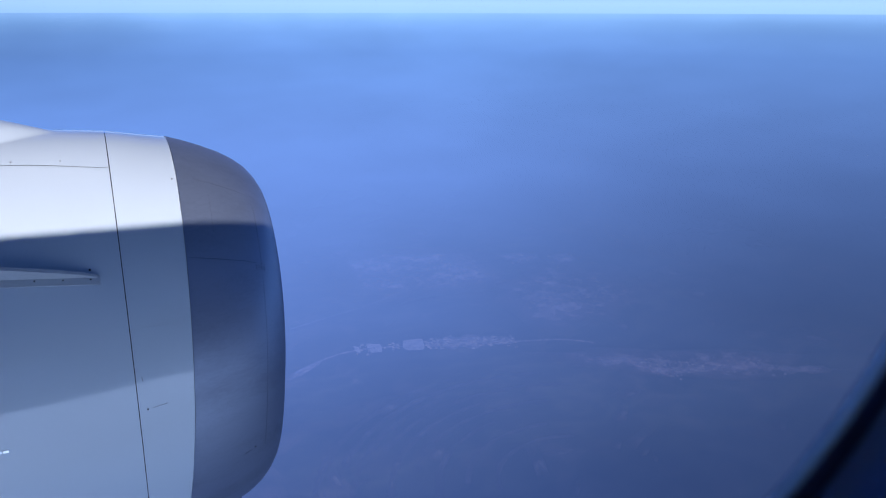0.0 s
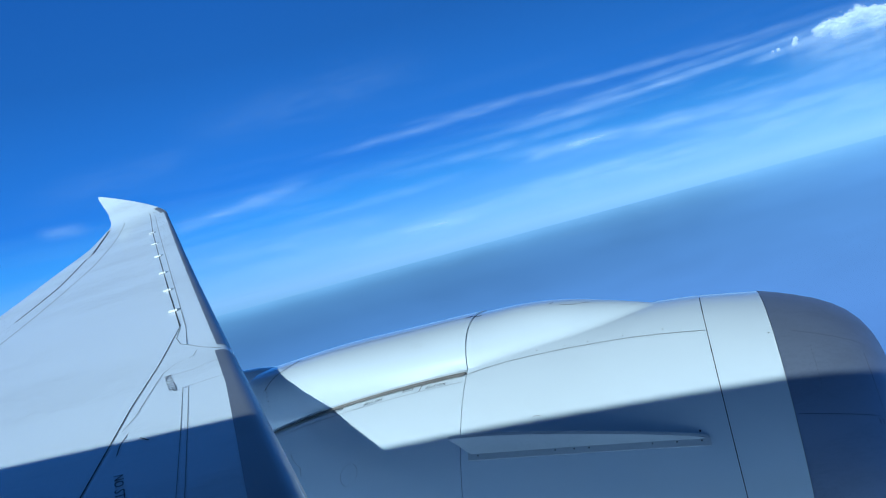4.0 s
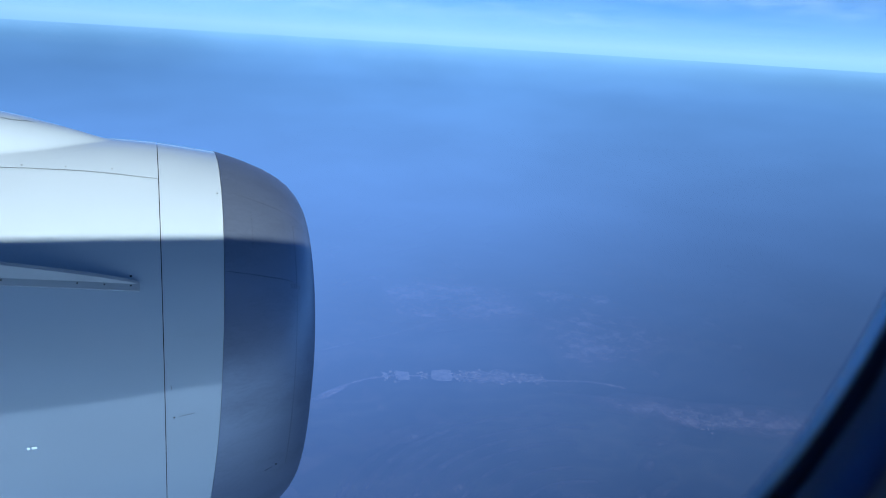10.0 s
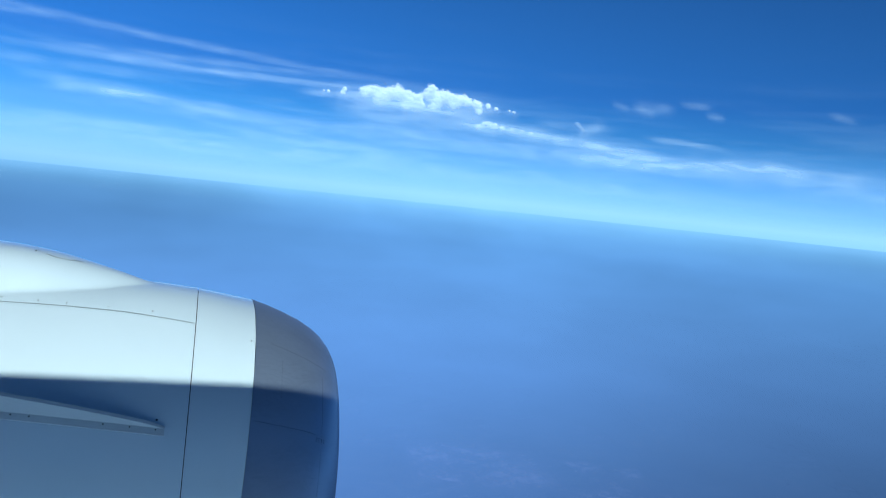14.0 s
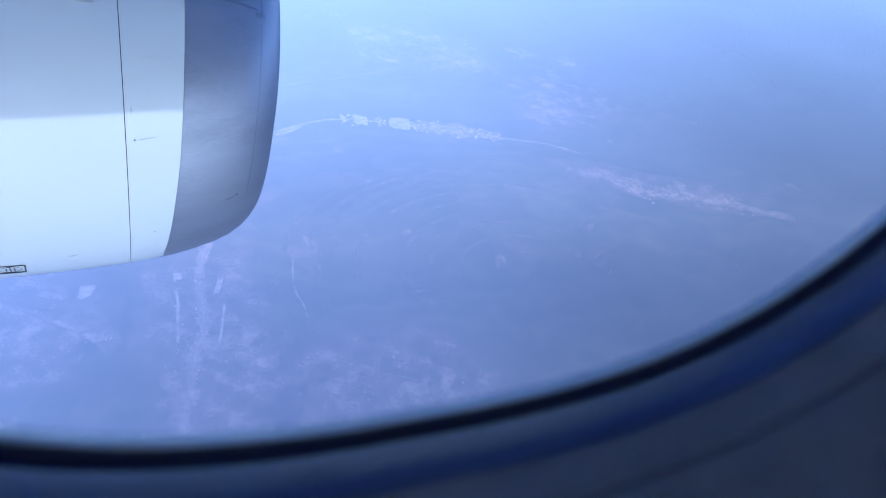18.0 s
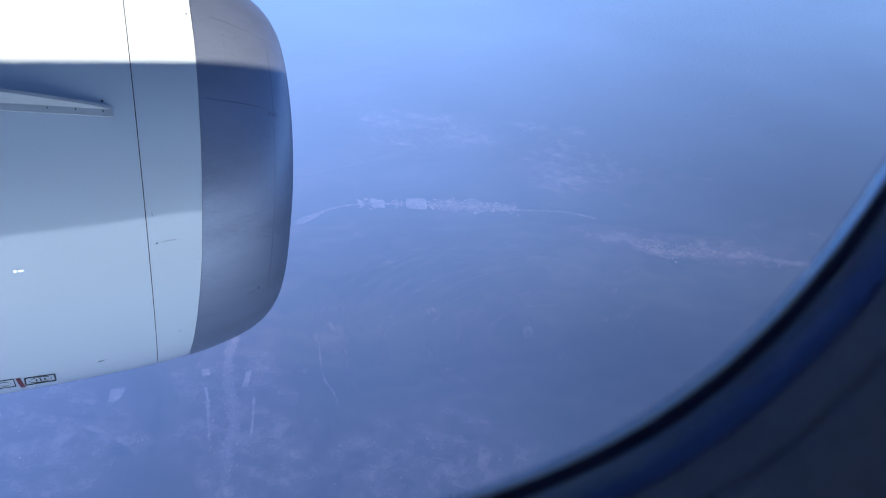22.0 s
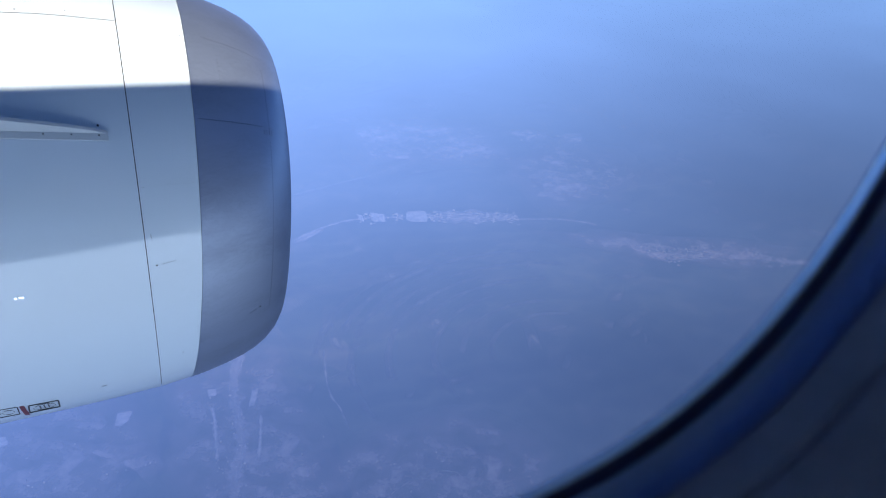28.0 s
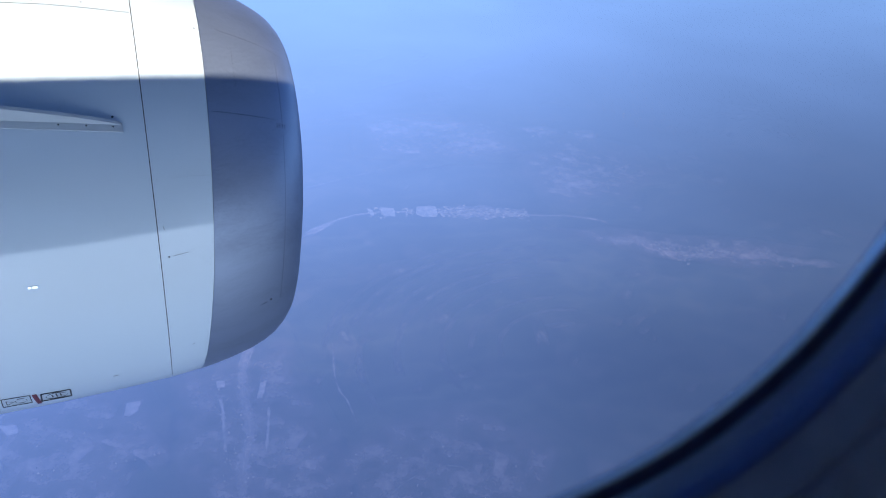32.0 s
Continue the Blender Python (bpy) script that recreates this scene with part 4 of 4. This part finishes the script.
def patch(points, label, mat, wander=0.14, lift=1.0):
    """A field with rounded corners and an uneven outline."""
    n = len(points)
    cx, cy = sum(p[0] for p in points) / n, sum(p[1] for p in points) / n
    reach = 1.22 if mat is not PALE else 1.0
    loop = [(x0 + (x1 - x0) * j / 9, y0 + (y1 - y0) * j / 9) for (x0, y0), (x1, y1) in zip(points, points[1:] + points[:1]) for j in range(9)]
    for _ in range(2):
        loop = [tuple((loop[k - 1][i] + 2 * loop[k][i] + loop[(k + 1) % len(loop)][i]) / 4 for i in (0, 1)) for k in range(len(loop))]
    seed, out = rng.uniform(0, 99), []
    for k, (x, y) in enumerate(loop):
        a = math.tau * k / len(loop)
        q = reach * (1 + 1.6 * wander * noise.noise(Vector((1.6 * math.cos(a), 1.6 * math.sin(a), seed))))
        out.append(land(cx + (x - cx) * q, cy + (y - cy) * q, lift))
    m = len(out)
    mid = land(cx, cy, lift)
    rings = [out, [p.lerp(mid, 0.30) for p in out], [p.lerp(mid, 0.65) for p in out]]
    faces = [(i * m + k, i * m + (k + 1) % m, (i + 1) * m + (k + 1) % m, (i + 1) * m + k) for i in range(2) for k in range(m)]
    faces += [(2 * m + k, 2 * m + (k + 1) % m, 3 * m) for k in range(m)]
    covered(solo("field", (rings[0] + rings[1] + rings[2] + [mid], faces), mat, label, "field", smooth=False, place=land(cx, cy), group="fields below"), [0.0] * m + [0.8] * m + [1.0] * (m + 1))


def road(points, width, label, mat=None):
    pts = []
    for k in range(len(points) - 1):
        for j in range(8):
            t = j / 8
            p0, p1, p2, p3 = points[max(k - 1, 0)], points[k], points[k + 1], points[min(k + 2, len(points) - 1)]
            pts.append([0.5 * (2 * p1[i] + (p2[i] - p0[i]) * t + (2 * p0[i] - 5 * p1[i] + 4 * p2[i] - p3[i]) * t * t + (3 * p1[i] - p0[i] - 3 * p2[i] + p3[i]) * t**3) for i in (0, 1)])
    pts.append(list(points[-1]))
    vs, fs = [], []
    for k, (x, y) in enumerate(pts):
        a, b = pts[max(k - 1, 0)], pts[min(k + 1, len(pts) - 1)]
        d = math.hypot(b[0] - a[0], b[1] - a[1]) or 1
        nx, ny = -(b[1] - a[1]) / d * width / 2, (b[0] - a[0]) / d * width / 2
        w = 0.6 + 0.8 * rng.random()
        vs += [land(x - nx * w, y - ny * w, 0.8), land(x, y, 0.8), land(x + nx * w, y + ny * w, 0.8)]
        if k:
            fs += [(3 * k - 3, 3 * k - 2, 3 * k + 1, 3 * k), (3 * k - 2, 3 * k - 1, 3 * k + 2, 3 * k + 1)]
    fade = [min(1.0, k / 3, (len(pts) - 1 - k) / 3) for k in range(len(pts))]
    covered(solo("road", (vs, fs), mat or ROAD, label, "road", "structure", smooth=False), [f * c for f in fade for c in (0.45, 1.0, 0.45)])


MAIN = [(242, 1153), (293, 1180), (350, 1199), (413, 1195), (493, 1171), (583, 1141), (663, 1112), (734, 1088), (774, 1061), (788, 1044)]
EAST = [(727, 1014), (744, 983), (788, 970), (815, 948), (835, 909), (880, 889), (941, 873), (987, 854), (1031, 819), (1090, 790)]
NEAR = [(189, 1114), (159, 1047), (137, 981), (116, 906), (110, 871), (95, 833), (85, 796), (80, 755), (80, 722), (76, 684), (64, 647), (57, 612), (43, 560), (36, 500)]
road(MAIN, 8, "pale road through the villages", TOWN)
road(EAST + [(1250, 720)], 6, "pale road through a straggling village")
road(NEAR, 9, "pale valley road beside a dry riverbed", GRAVEL)
road([(242, 1153), (215, 1135), (189, 1114)], 9, "pale road bend", TOWN)
road([(281, 1333), (323, 1346), (372, 1361), (449, 1382), (535, 1416), (597, 1444)], 6, "thin straight pale road")
road([(-252, 779), (-230, 787), (-208, 801), (-187, 808), (-120, 845)], 6, "pale diagonal road", GRAVEL)
road([(-184, 736), (-177, 717), (-172, 697)], 4, "faint pale lane")
road([(196, 545), (219, 559), (256, 569), (286, 560), (311, 525)], 2.6, "faint curved country lane")
road([(210, 830), (196, 765), (193, 730), (197, 707), (196, 664)], 3.5, "winding stream bed")
road([(85, 796), (58, 790), (40, 786)], 3, "side road")
road(NEAR[:5], 18, "pale gravel and buildings along the valley road", TOWN)
road(NEAR[4:], 14, "pale gravel and buildings along the valley road", TOWN)
road([(53, 762), (53, 734), (49, 697), (45, 663)], 5, "pale gravel strip", GRAVEL)
road([(106, 730), (98, 690), (88, 650)], 4, "pale gravel strip", GRAVEL)
road([(500, 1170), (575, 1150), (662, 1116)], 48, "pale yards between the roofs of a village", TOWN)
road(EAST[1:], 30, "straggling pale built-up land", TOWN)
# curved tracks of an old river bend, one inside the other
for scale, a0, a1 in ((1.06, 95, 165), (0.98, 70, 150), (0.91, 105, 190), (0.84, 60, 140), (0.76, 95, 175), (0.67, 70, 150), (0.57, 100, 195), (0.45, 75, 160), (0.33, 60, 170)):
    bend = [radians(a0 + (a1 - a0) * k / 9) for k in range(10)]
    road([(525 + 330 * scale * math.cos(a), 715 + 300 * scale * math.sin(a)) for a in bend], 7 + 4 * scale, "faint curved track of an old river bend", TRACK)
village("village", [(498, 1170), (537, 1166), (575, 1148), (617, 1138), (660, 1118)], 10, 300, 4.0, "long strip of pale roofs along the road")
village("village", [(372, 1198), (400, 1195), (455, 1184)], 11, 70, 3.4, "pale roofs and yards along the road")
village("village", EAST[3:9], 14, 150, 3.0, "straggling pale village along the road")
village("village", NEAR[:4], 4, 60, 2.4, "scattered pale roofs along the valley road")
village("village", NEAR[4:], 5, 60, 1.6, "scattered pale roofs along the valley road")
village("village", [(53, 790), (50, 700), (40, 620), (20, 540)], 7, 45, 1.3, "scattered farm buildings")
village("village", [(500, 1640), (620, 1600), (760, 1560), (980, 1490)], 26, 70, 3.5, "far scattered hamlets")
village("village", [(100, 660), (140, 620), (230, 560), (330, 500)], 34, 35, 1.2, "scattered farm buildings in fields")
village("village", [(-200, 720), (-90, 700), (-20, 680)], 30, 22, 1.3, "scattered farm buildings in fields")
patch([(467, 1202), (505, 1196), (489, 1151), (454, 1162)], "bright pale factory yard", PALE, 0.14, 2.0)
patch([(400, 1217), (426, 1206), (418, 1170), (395, 1180)], "bright pale yard", PALE, 0.18, 2.0)
patch([(377, 1217), (385, 1210), (379, 1183), (374, 1189)], "small bright pale yard", PALE, 0.08, 2.0)
patch([(239, 1141), (265, 1169), (305, 1187), (296, 1171), (265, 1147)], "pale bare ground by the road", TOWN, 0.15)
patch([(171, 1106), (195, 1121), (203, 1095), (189, 1055), (164, 1055)], "pale yards at the road bend", TOWN, 0.15)
patch([(778, 1288), (807, 1273), (851, 1266), (876, 1194), (820, 1147), (776, 1182), (774, 1237)], "pinkish bare field", FARTOWN, 0.2)
patch([(844, 1393), (878, 1376), (896, 1308), (866, 1305), (849, 1350)], "small pinkish bare field", FARTOWN, 0.2)
patch([(618, 1463), (675, 1502), (744, 1531), (787, 1497), (766, 1423), (702, 1404), (630, 1425)], "pinkish bare field", FARTOWN, 0.2)
patch([(502, 1641), (573, 1647), (590, 1571), (537, 1535), (496, 1577)], "pale streaked bare field", FARTOWN, 0.25)
patch([(600, 1640), (665, 1622), (740, 1600), (700, 1560), (620, 1580)], "pale streaked bare field", FARTOWN, 0.25)
patch([(524, 1458), (519, 1482), (561, 1490), (577, 1442)], "small pale bare field", FARTOWN, 0.2)
patch([(856, 1531), (911, 1534), (935, 1478), (873, 1462)], "small pale bare field", FARTOWN, 0.2)
patch([(970, 1485), (1019, 1475), (999, 1428), (949, 1435)], "small pale bare field", FARTOWN, 0.2)
patch([(794, 970), (823, 959), (843, 911), (837, 880), (807, 903)], "pale bare ground by a village", FARTOWN, 0.2)
patch([(917, 904), (1004, 880), (982, 841), (897, 864)], "pale bare ground by a village", FARTOWN, 0.2)
patch([(480, 1660), (600, 1670), (770, 1630), (830, 1520), (780, 1400), (620, 1400), (500, 1480)], "mottled pale open land", MOTTLE, 0.2, 0.7)
patch([(740, 1420), (900, 1420), (1040, 1330), (1000, 1180), (880, 1130), (760, 1160), (720, 1290)], "mottled pale open land", MOTTLE, 0.25, 0.65)
patch([(690, 1040), (800, 1010), (960, 930), (1080, 850), (1000, 800), (860, 870), (760, 950)], "mottled pale land round a village", MOTTLE, 0.25, 0.6)
patch([(20, 830), (150, 840), (160, 640), (110, 520), (10, 510), (0, 680)], "mottled pale land along the valley", MOTTLE, 0.2, 0.6)
patch([(100, 641), (135, 645), (151, 631), (138, 601), (106, 615)], "pale mottled plots", BARE, 0.2, 0.8)
patch([(29, 616), (71, 630), (75, 610), (52, 557), (28, 557)], "pale mottled plots", BARE, 0.2, 0.8)
patch([(-95, 739), (-58, 730), (-23, 710), (-12, 675), (-25, 650), (-39, 683), (-72, 714)], "pale mottled plots", BARE, 0.2, 0.8)
patch([(160, 620), (300, 640), (420, 560), (330, 470), (180, 500)], "mottled pale farmland", MOTTLE, 0.25, 0.6)
patch([(-330, 760), (-90, 860), (-10, 760), (-60, 600), (-260, 620)], "mottled pale farmland", MOTTLE, 0.25, 0.6)
patch([(104, 776), (112, 775), (101, 743), (94, 745)], "pale walled plot", GRAVEL, 0.1, 1.2)
patch([(53, 793), (64, 791), (61, 777), (51, 779)], "pale roofed yard", GRAVEL, 0.1, 1.2)
patch([(-51, 783), (-34, 781), (-40, 764), (-50, 756), (-55, 761)], "pale bare plot", GRAVEL, 0.1)
patch([(-184, 784), (-166, 780), (-163, 764), (-175, 762)], "pale bare plot", GRAVEL, 0.15)
for k in range(130):
    a, r = rng.uniform(0.45, 2.1), rng.uniform(560, 2300)
    x, y, s = r * math.cos(a), r * math.sin(a), rng.uniform(8, 34) * (r / 1000)
    t, f = rng.uniform(0, 1.57), rng.uniform(0.2, 0.7)
    c, q = math.cos(t), math.sin(t)
    patch([(x + s * (ex * c - ey * f * q), y + s * (ex * q + ey * f * c)) for ex, ey in ((-1, -1), (1, -0.8), (0.8, 1), (-1, 0.9))], "stubble field seen faintly through haze", STUBBLE, 0.3, 0.5 + 0.01 * k)

# ---- clouds ----
def far(az, el, r):
    """A place by its bearing from straight outboard (positive aft) and its height, in degrees."""
    a, e = radians(az), radians(el)
    return Vector((-math.sin(a) * math.cos(e), math.cos(a) * math.cos(e), math.sin(e))) * r


cm, cn, cl, _ = material("cirrus")
at = cn.new("ShaderNodeAttribute")
at.attribute_name = "thickness"
fib = noise_node(cn, cl, 0.006, 6, (1, 1, 5), 0.65)
fm = cn.new("ShaderNodeMapRange")
fm.inputs[1].default_value, fm.inputs[2].default_value, fm.inputs[3].default_value, fm.inputs[4].default_value = 0.3, 0.7, 0.75, 1.12
cl.new(fib, fm.inputs[0])
mu = cn.new("ShaderNodeMath")
mu.operation, mu.use_clamp = "MULTIPLY", True
cl.new(at.outputs["Fac"], mu.inputs[0]), cl.new(fm.outputs[0], mu.inputs[1])
cd, ct, cs = cn.new("ShaderNodeBsdfDiffuse"), cn.new("ShaderNodeBsdfTransparent"), cn.new("ShaderNodeMixShader")
cd.inputs[0].default_value = (0.82, 0.93, 1.0, 1)
cl.new(mu.outputs[0], cs.inputs[0]), cl.new(ct.outputs[0], cs.inputs[1]), cl.new(cd.outputs[0], cs.inputs[2]), cl.new(cs.outputs[0], cn["Material Output"].inputs[0])

# streaks: middle bearing, middle height, half length, half thickness, slope, strength
STREAKS = [(31.6, 7.0, 4.6, 0.26, -0.125, 0.6), (17.6, 9.25, 6.5, 0.17, -0.01, 0.4), (-1, 7.45, 12, 0.15, -0.012, 0.6), (2, 9.1, 14, 0.16, 0.05, 0.35), (0, 8.0, 10, 0.16, -0.03, 0.35),
           (3, 5.0, 8, 0.28, 0.067, 0.42), (7.3, 5.05, 2.6, 0.22, -0.03, 0.4), (5.8, 2.93, 4.5, 0.26, 0.02, 0.35), (18, 2.0, 2.6, 0.26, 0.07, 0.35), (39.6, 10.8, 5, 0.6, -0.1, 0.12),
           (25, 13.4, 8, 0.9, -0.06, 0.10), (43.5, 8.05, 1.3, 0.22, 0.04, 0.6), (11, 6.4, 8, 0.22, 0.0, 0.3), (22, 5.0, 7, 0.25, -0.03, 0.25), (28, 3.6, 8, 0.3, -0.02, 0.25),
           (-28, 5.2, 4.6, 0.26, 0.08, 0.9), (-22, 5.8, 3.5, 0.3, 0.05, 0.6), (-35.2, 5.85, 2.4, 0.12, 0.075, 0.6), (-34, 4.35, 8, 0.36, -0.028, 0.4), (-45, 3.7, 5, 0.45, 0.18, 0.3), (-9, 3.25, 8, 0.36, 0.015, 0.35),
           (-15.5, 6.6, 5.5, 0.85, 0.0, 0.75), (-9, 7.0, 2.2, 0.16, -0.05, 0.7), (-32.6, 8.2, 1.2, 0.26, 0.05, 0.42), (-32.0, 7.9, 0.7, 0.16, 0.2, 0.4), (-30.4, 8.1, 0.6, 0.15, 0.25, 0.3), (-35.5, 8.55, 0.9, 0.12, 0.05, 0.4), (-36.9, 7.85, 0.5, 0.14, 0.15, 0.4),
           (-45, 8.15, 0.7, 0.14, 0.2, 0.4), (-20, 4.4, 30, 0.5, 0.0, 0.28), (-40, 4.0, 16, 0.5, 0.02, 0.25), (0, 2.2, 40, 0.5, 0.0, 0.3), (40, 4.0, 12, 0.6, 0.0, 0.2), (-60, 6, 14, 0.8, 0.0, 0.2), (-27, 6.5, 2.5, 0.2, 0.02, 0.35), (-28.3, 6.3, 0.8, 0.3, -0.4, 0.4)]


def cirrus_density(az, el):
    d = 0.0
    for a, e, la, th, sl, k in STREAKS:
        th *= 1.35
        u, v = (az - a) / la, (el - e - sl * (az - a)) / th
        if abs(u) < 1.6 and abs(v) < 3:
            w = noise.noise(Vector((az * 0.35, el * 2.2, a)))
            d += k * math.exp(-(u * u) ** 2) * math.exp(-(v + 0.4 * w) ** 2) * (0.75 + 0.6 * noise.noise(Vector((az * 0.6, el * 4, e))))
    base = noise.fractal(Vector((az * 0.06, el * 0.9, 3.3)), 0.6, 2.1, 5)
    return max(0.0, 0.45 * d + max(0.0, base) * 0.09 * math.exp(-((el - 4) / 4.5) ** 2))


AZS, ELS = lin(-85, 70, 420), [0.6 + 17.5 * (k / 90) ** 1.2 for k in range(91)]
veil = solo("cirrus_cloud", grid(lambda a, e: far(a, e, 4550), AZS, ELS), cm, "thin white streaks of cirrus cloud above the horizon", "cloud", "stuff")
den = veil.data.attributes.new("thickness", "FLOAT", "POINT")
den.data.foreach_set("value", [cirrus_density(a, e) for a in AZS for e in ELS])

um, un, ul, _ = material("cumulus")
ud, ue, um2 = un.new("ShaderNodeBsdfDiffuse"), un.new("ShaderNodeBsdfTranslucent"), un.new("ShaderNodeMixShader")
ut, us_ = un.new("ShaderNodeBsdfTransparent"), un.new("ShaderNodeMixShader")
ud.inputs[0].default_value = ue.inputs[0].default_value = (0.80, 0.87, 0.94, 1)
um2.inputs[0].default_value = 0.12
uf = noise_node(un, ul, 0.03, 5)
ua = un.new("ShaderNodeAttribute")
ua.attribute_name = "thickness"
uk = un.new("ShaderNodeMath")
uk.operation = "MULTIPLY"
ul.new(ramp(un, ul, uf, [(0.30, (0.82,) * 3), (0.62, (1.0,) * 3)]), uk.inputs[0]), ul.new(ua.outputs["Fac"], uk.inputs[1])
ul.new(ud.outputs[0], um2.inputs[1]), ul.new(ue.outputs[0], um2.inputs[2])
ul.new(uk.outputs[0], us_.inputs[0]), ul.new(ut.outputs[0], us_.inputs[1]), ul.new(um2.outputs[0], us_.inputs[2]), ul.new(us_.outputs[0], un["Material Output"].inputs[0])


def billow(az, el, heads, seed):
    """How thick a cloud is in one direction: rounded towers with knobbly tops over a base that frays into faint streaks."""
    lump = noise.fractal(Vector((az * 1.5, el * 1.9, seed)), 0.75, 2.1, 5)
    fine = noise.fractal(Vector((az * 5.0, el * 6.0, seed + 9)), 0.8, 2.0, 3)
    field, weight, level, fall = 0.0, 1e-6, 0.0, 0.0
    for a, e, r in heads:
        dx, dz = (az - a) / r, (el - e) / r
        if abs(dx) > 3.5 or dz > 3 or dz < -7:
            continue
        w = math.exp(-1.3 * (dx * dx + dz * dz))
        field, weight, level = field + w, weight + w, level + w * e
        if dz < 0:
            fall = max(fall, math.exp(-(dx * 0.6) ** 2) * math.exp(dz * 0.55))
    best = min(1.0, field) - 0.30 + 0.34 * lump * min(1.0, field * 4) + 0.16 * fine * min(1.0, field * 4)
    body = min(1.0, max(0.0, best / 0.52))
    ground = min(1.0, max(0.30, 0.80 + 1.3 * (el - level / weight)))
    streak = 0.5 + 0.5 * noise.noise(Vector((az * 2.4, el * 0.5, seed + 3)))
    return max(body * body * (3 - 2 * body) * ground, 0.40 * fall * streak), max(0.0, best)


def cloud(label, heads, seed, dense=0.86):
    """A far cloud, swelling towards the sun: heads give the bearing, the height and the size of its towers, in degrees."""
    azs = [h[0] for h in heads]
    els = [h[1] for h in heads]
    grow = max(h[2] for h in heads) * 1.6 + 0.1
    us = np.arange(min(azs) - grow, max(azs) + grow, 0.045)
    ws = np.arange(min(els) - grow * 2.6, max(els) + grow, 0.045)
    thick = {(a, e): billow(a, e, heads, seed) for a in us for e in ws}
    ob = solo("cumulus_cloud", grid(lambda a, e: far(a, e, 4640 - 16 * min(1.2, thick[a, e][1])), us, ws), um, label, "cloud", "stuff", group="cumulus clouds")
    ob.data.attributes.new("thickness", "FLOAT", "POINT").data.foreach_set("value", [dense * thick[a, e][0] for a in us for e in ws])


cloud("bright white billowing cumulus cloud above the haze", [(-11.2, 7.37, 0.64), (-12.36, 7.24, 0.6), (-11.86, 7.62, 0.39), (-13.19, 7.51, 0.77), (-14.02, 7.43, 0.69), (-12.57, 6.84, 0.56), (-14.85, 7.26, 0.64), (-16.01, 7.82, 0.6), (-16.22, 8.19, 0.34), (-15.35, 6.97, 0.6), (-16.93, 7.49, 0.64), (-17.55, 7.69, 0.56), (-18.38, 7.57, 0.56), (-19.0, 7.42, 0.52), (-19.83, 7.3, 0.43), (-20.58, 7.25, 0.3), (-21.16, 7.19, 0.21), (-17.96, 7.09, 0.47), (-16.51, 6.84, 0.52), (-14.43, 6.7, 0.47), (-9.66, 7.16, 0.3), (-9.79, 7.43, 0.17), (-8.62, 7.13, 0.21), (-8.25, 7.13, 0.13), (-19.91, 6.79, 0.3)], 3)
cloud("small white puff trailing from the cumulus cloud", [(-22.15, 7.13, 0.17), (-22.49, 7.08, 0.21)], 4, 0.6)
cloud("thin ragged white cloud below the cumulus", [(-19.91, 5.76, 0.34), (-20.58, 5.96, 0.39), (-21.16, 5.9, 0.34), (-21.74, 5.83, 0.3), (-22.49, 5.74, 0.26), (-23.27, 5.7, 0.26), (-23.98, 5.61, 0.21)], 5, 0.6)
cloud("small white wisp of cloud", [(-27.26, 6.66, 0.21), (-27.47, 6.47, 0.21), (-27.71, 6.24, 0.21)], 8, 0.25)
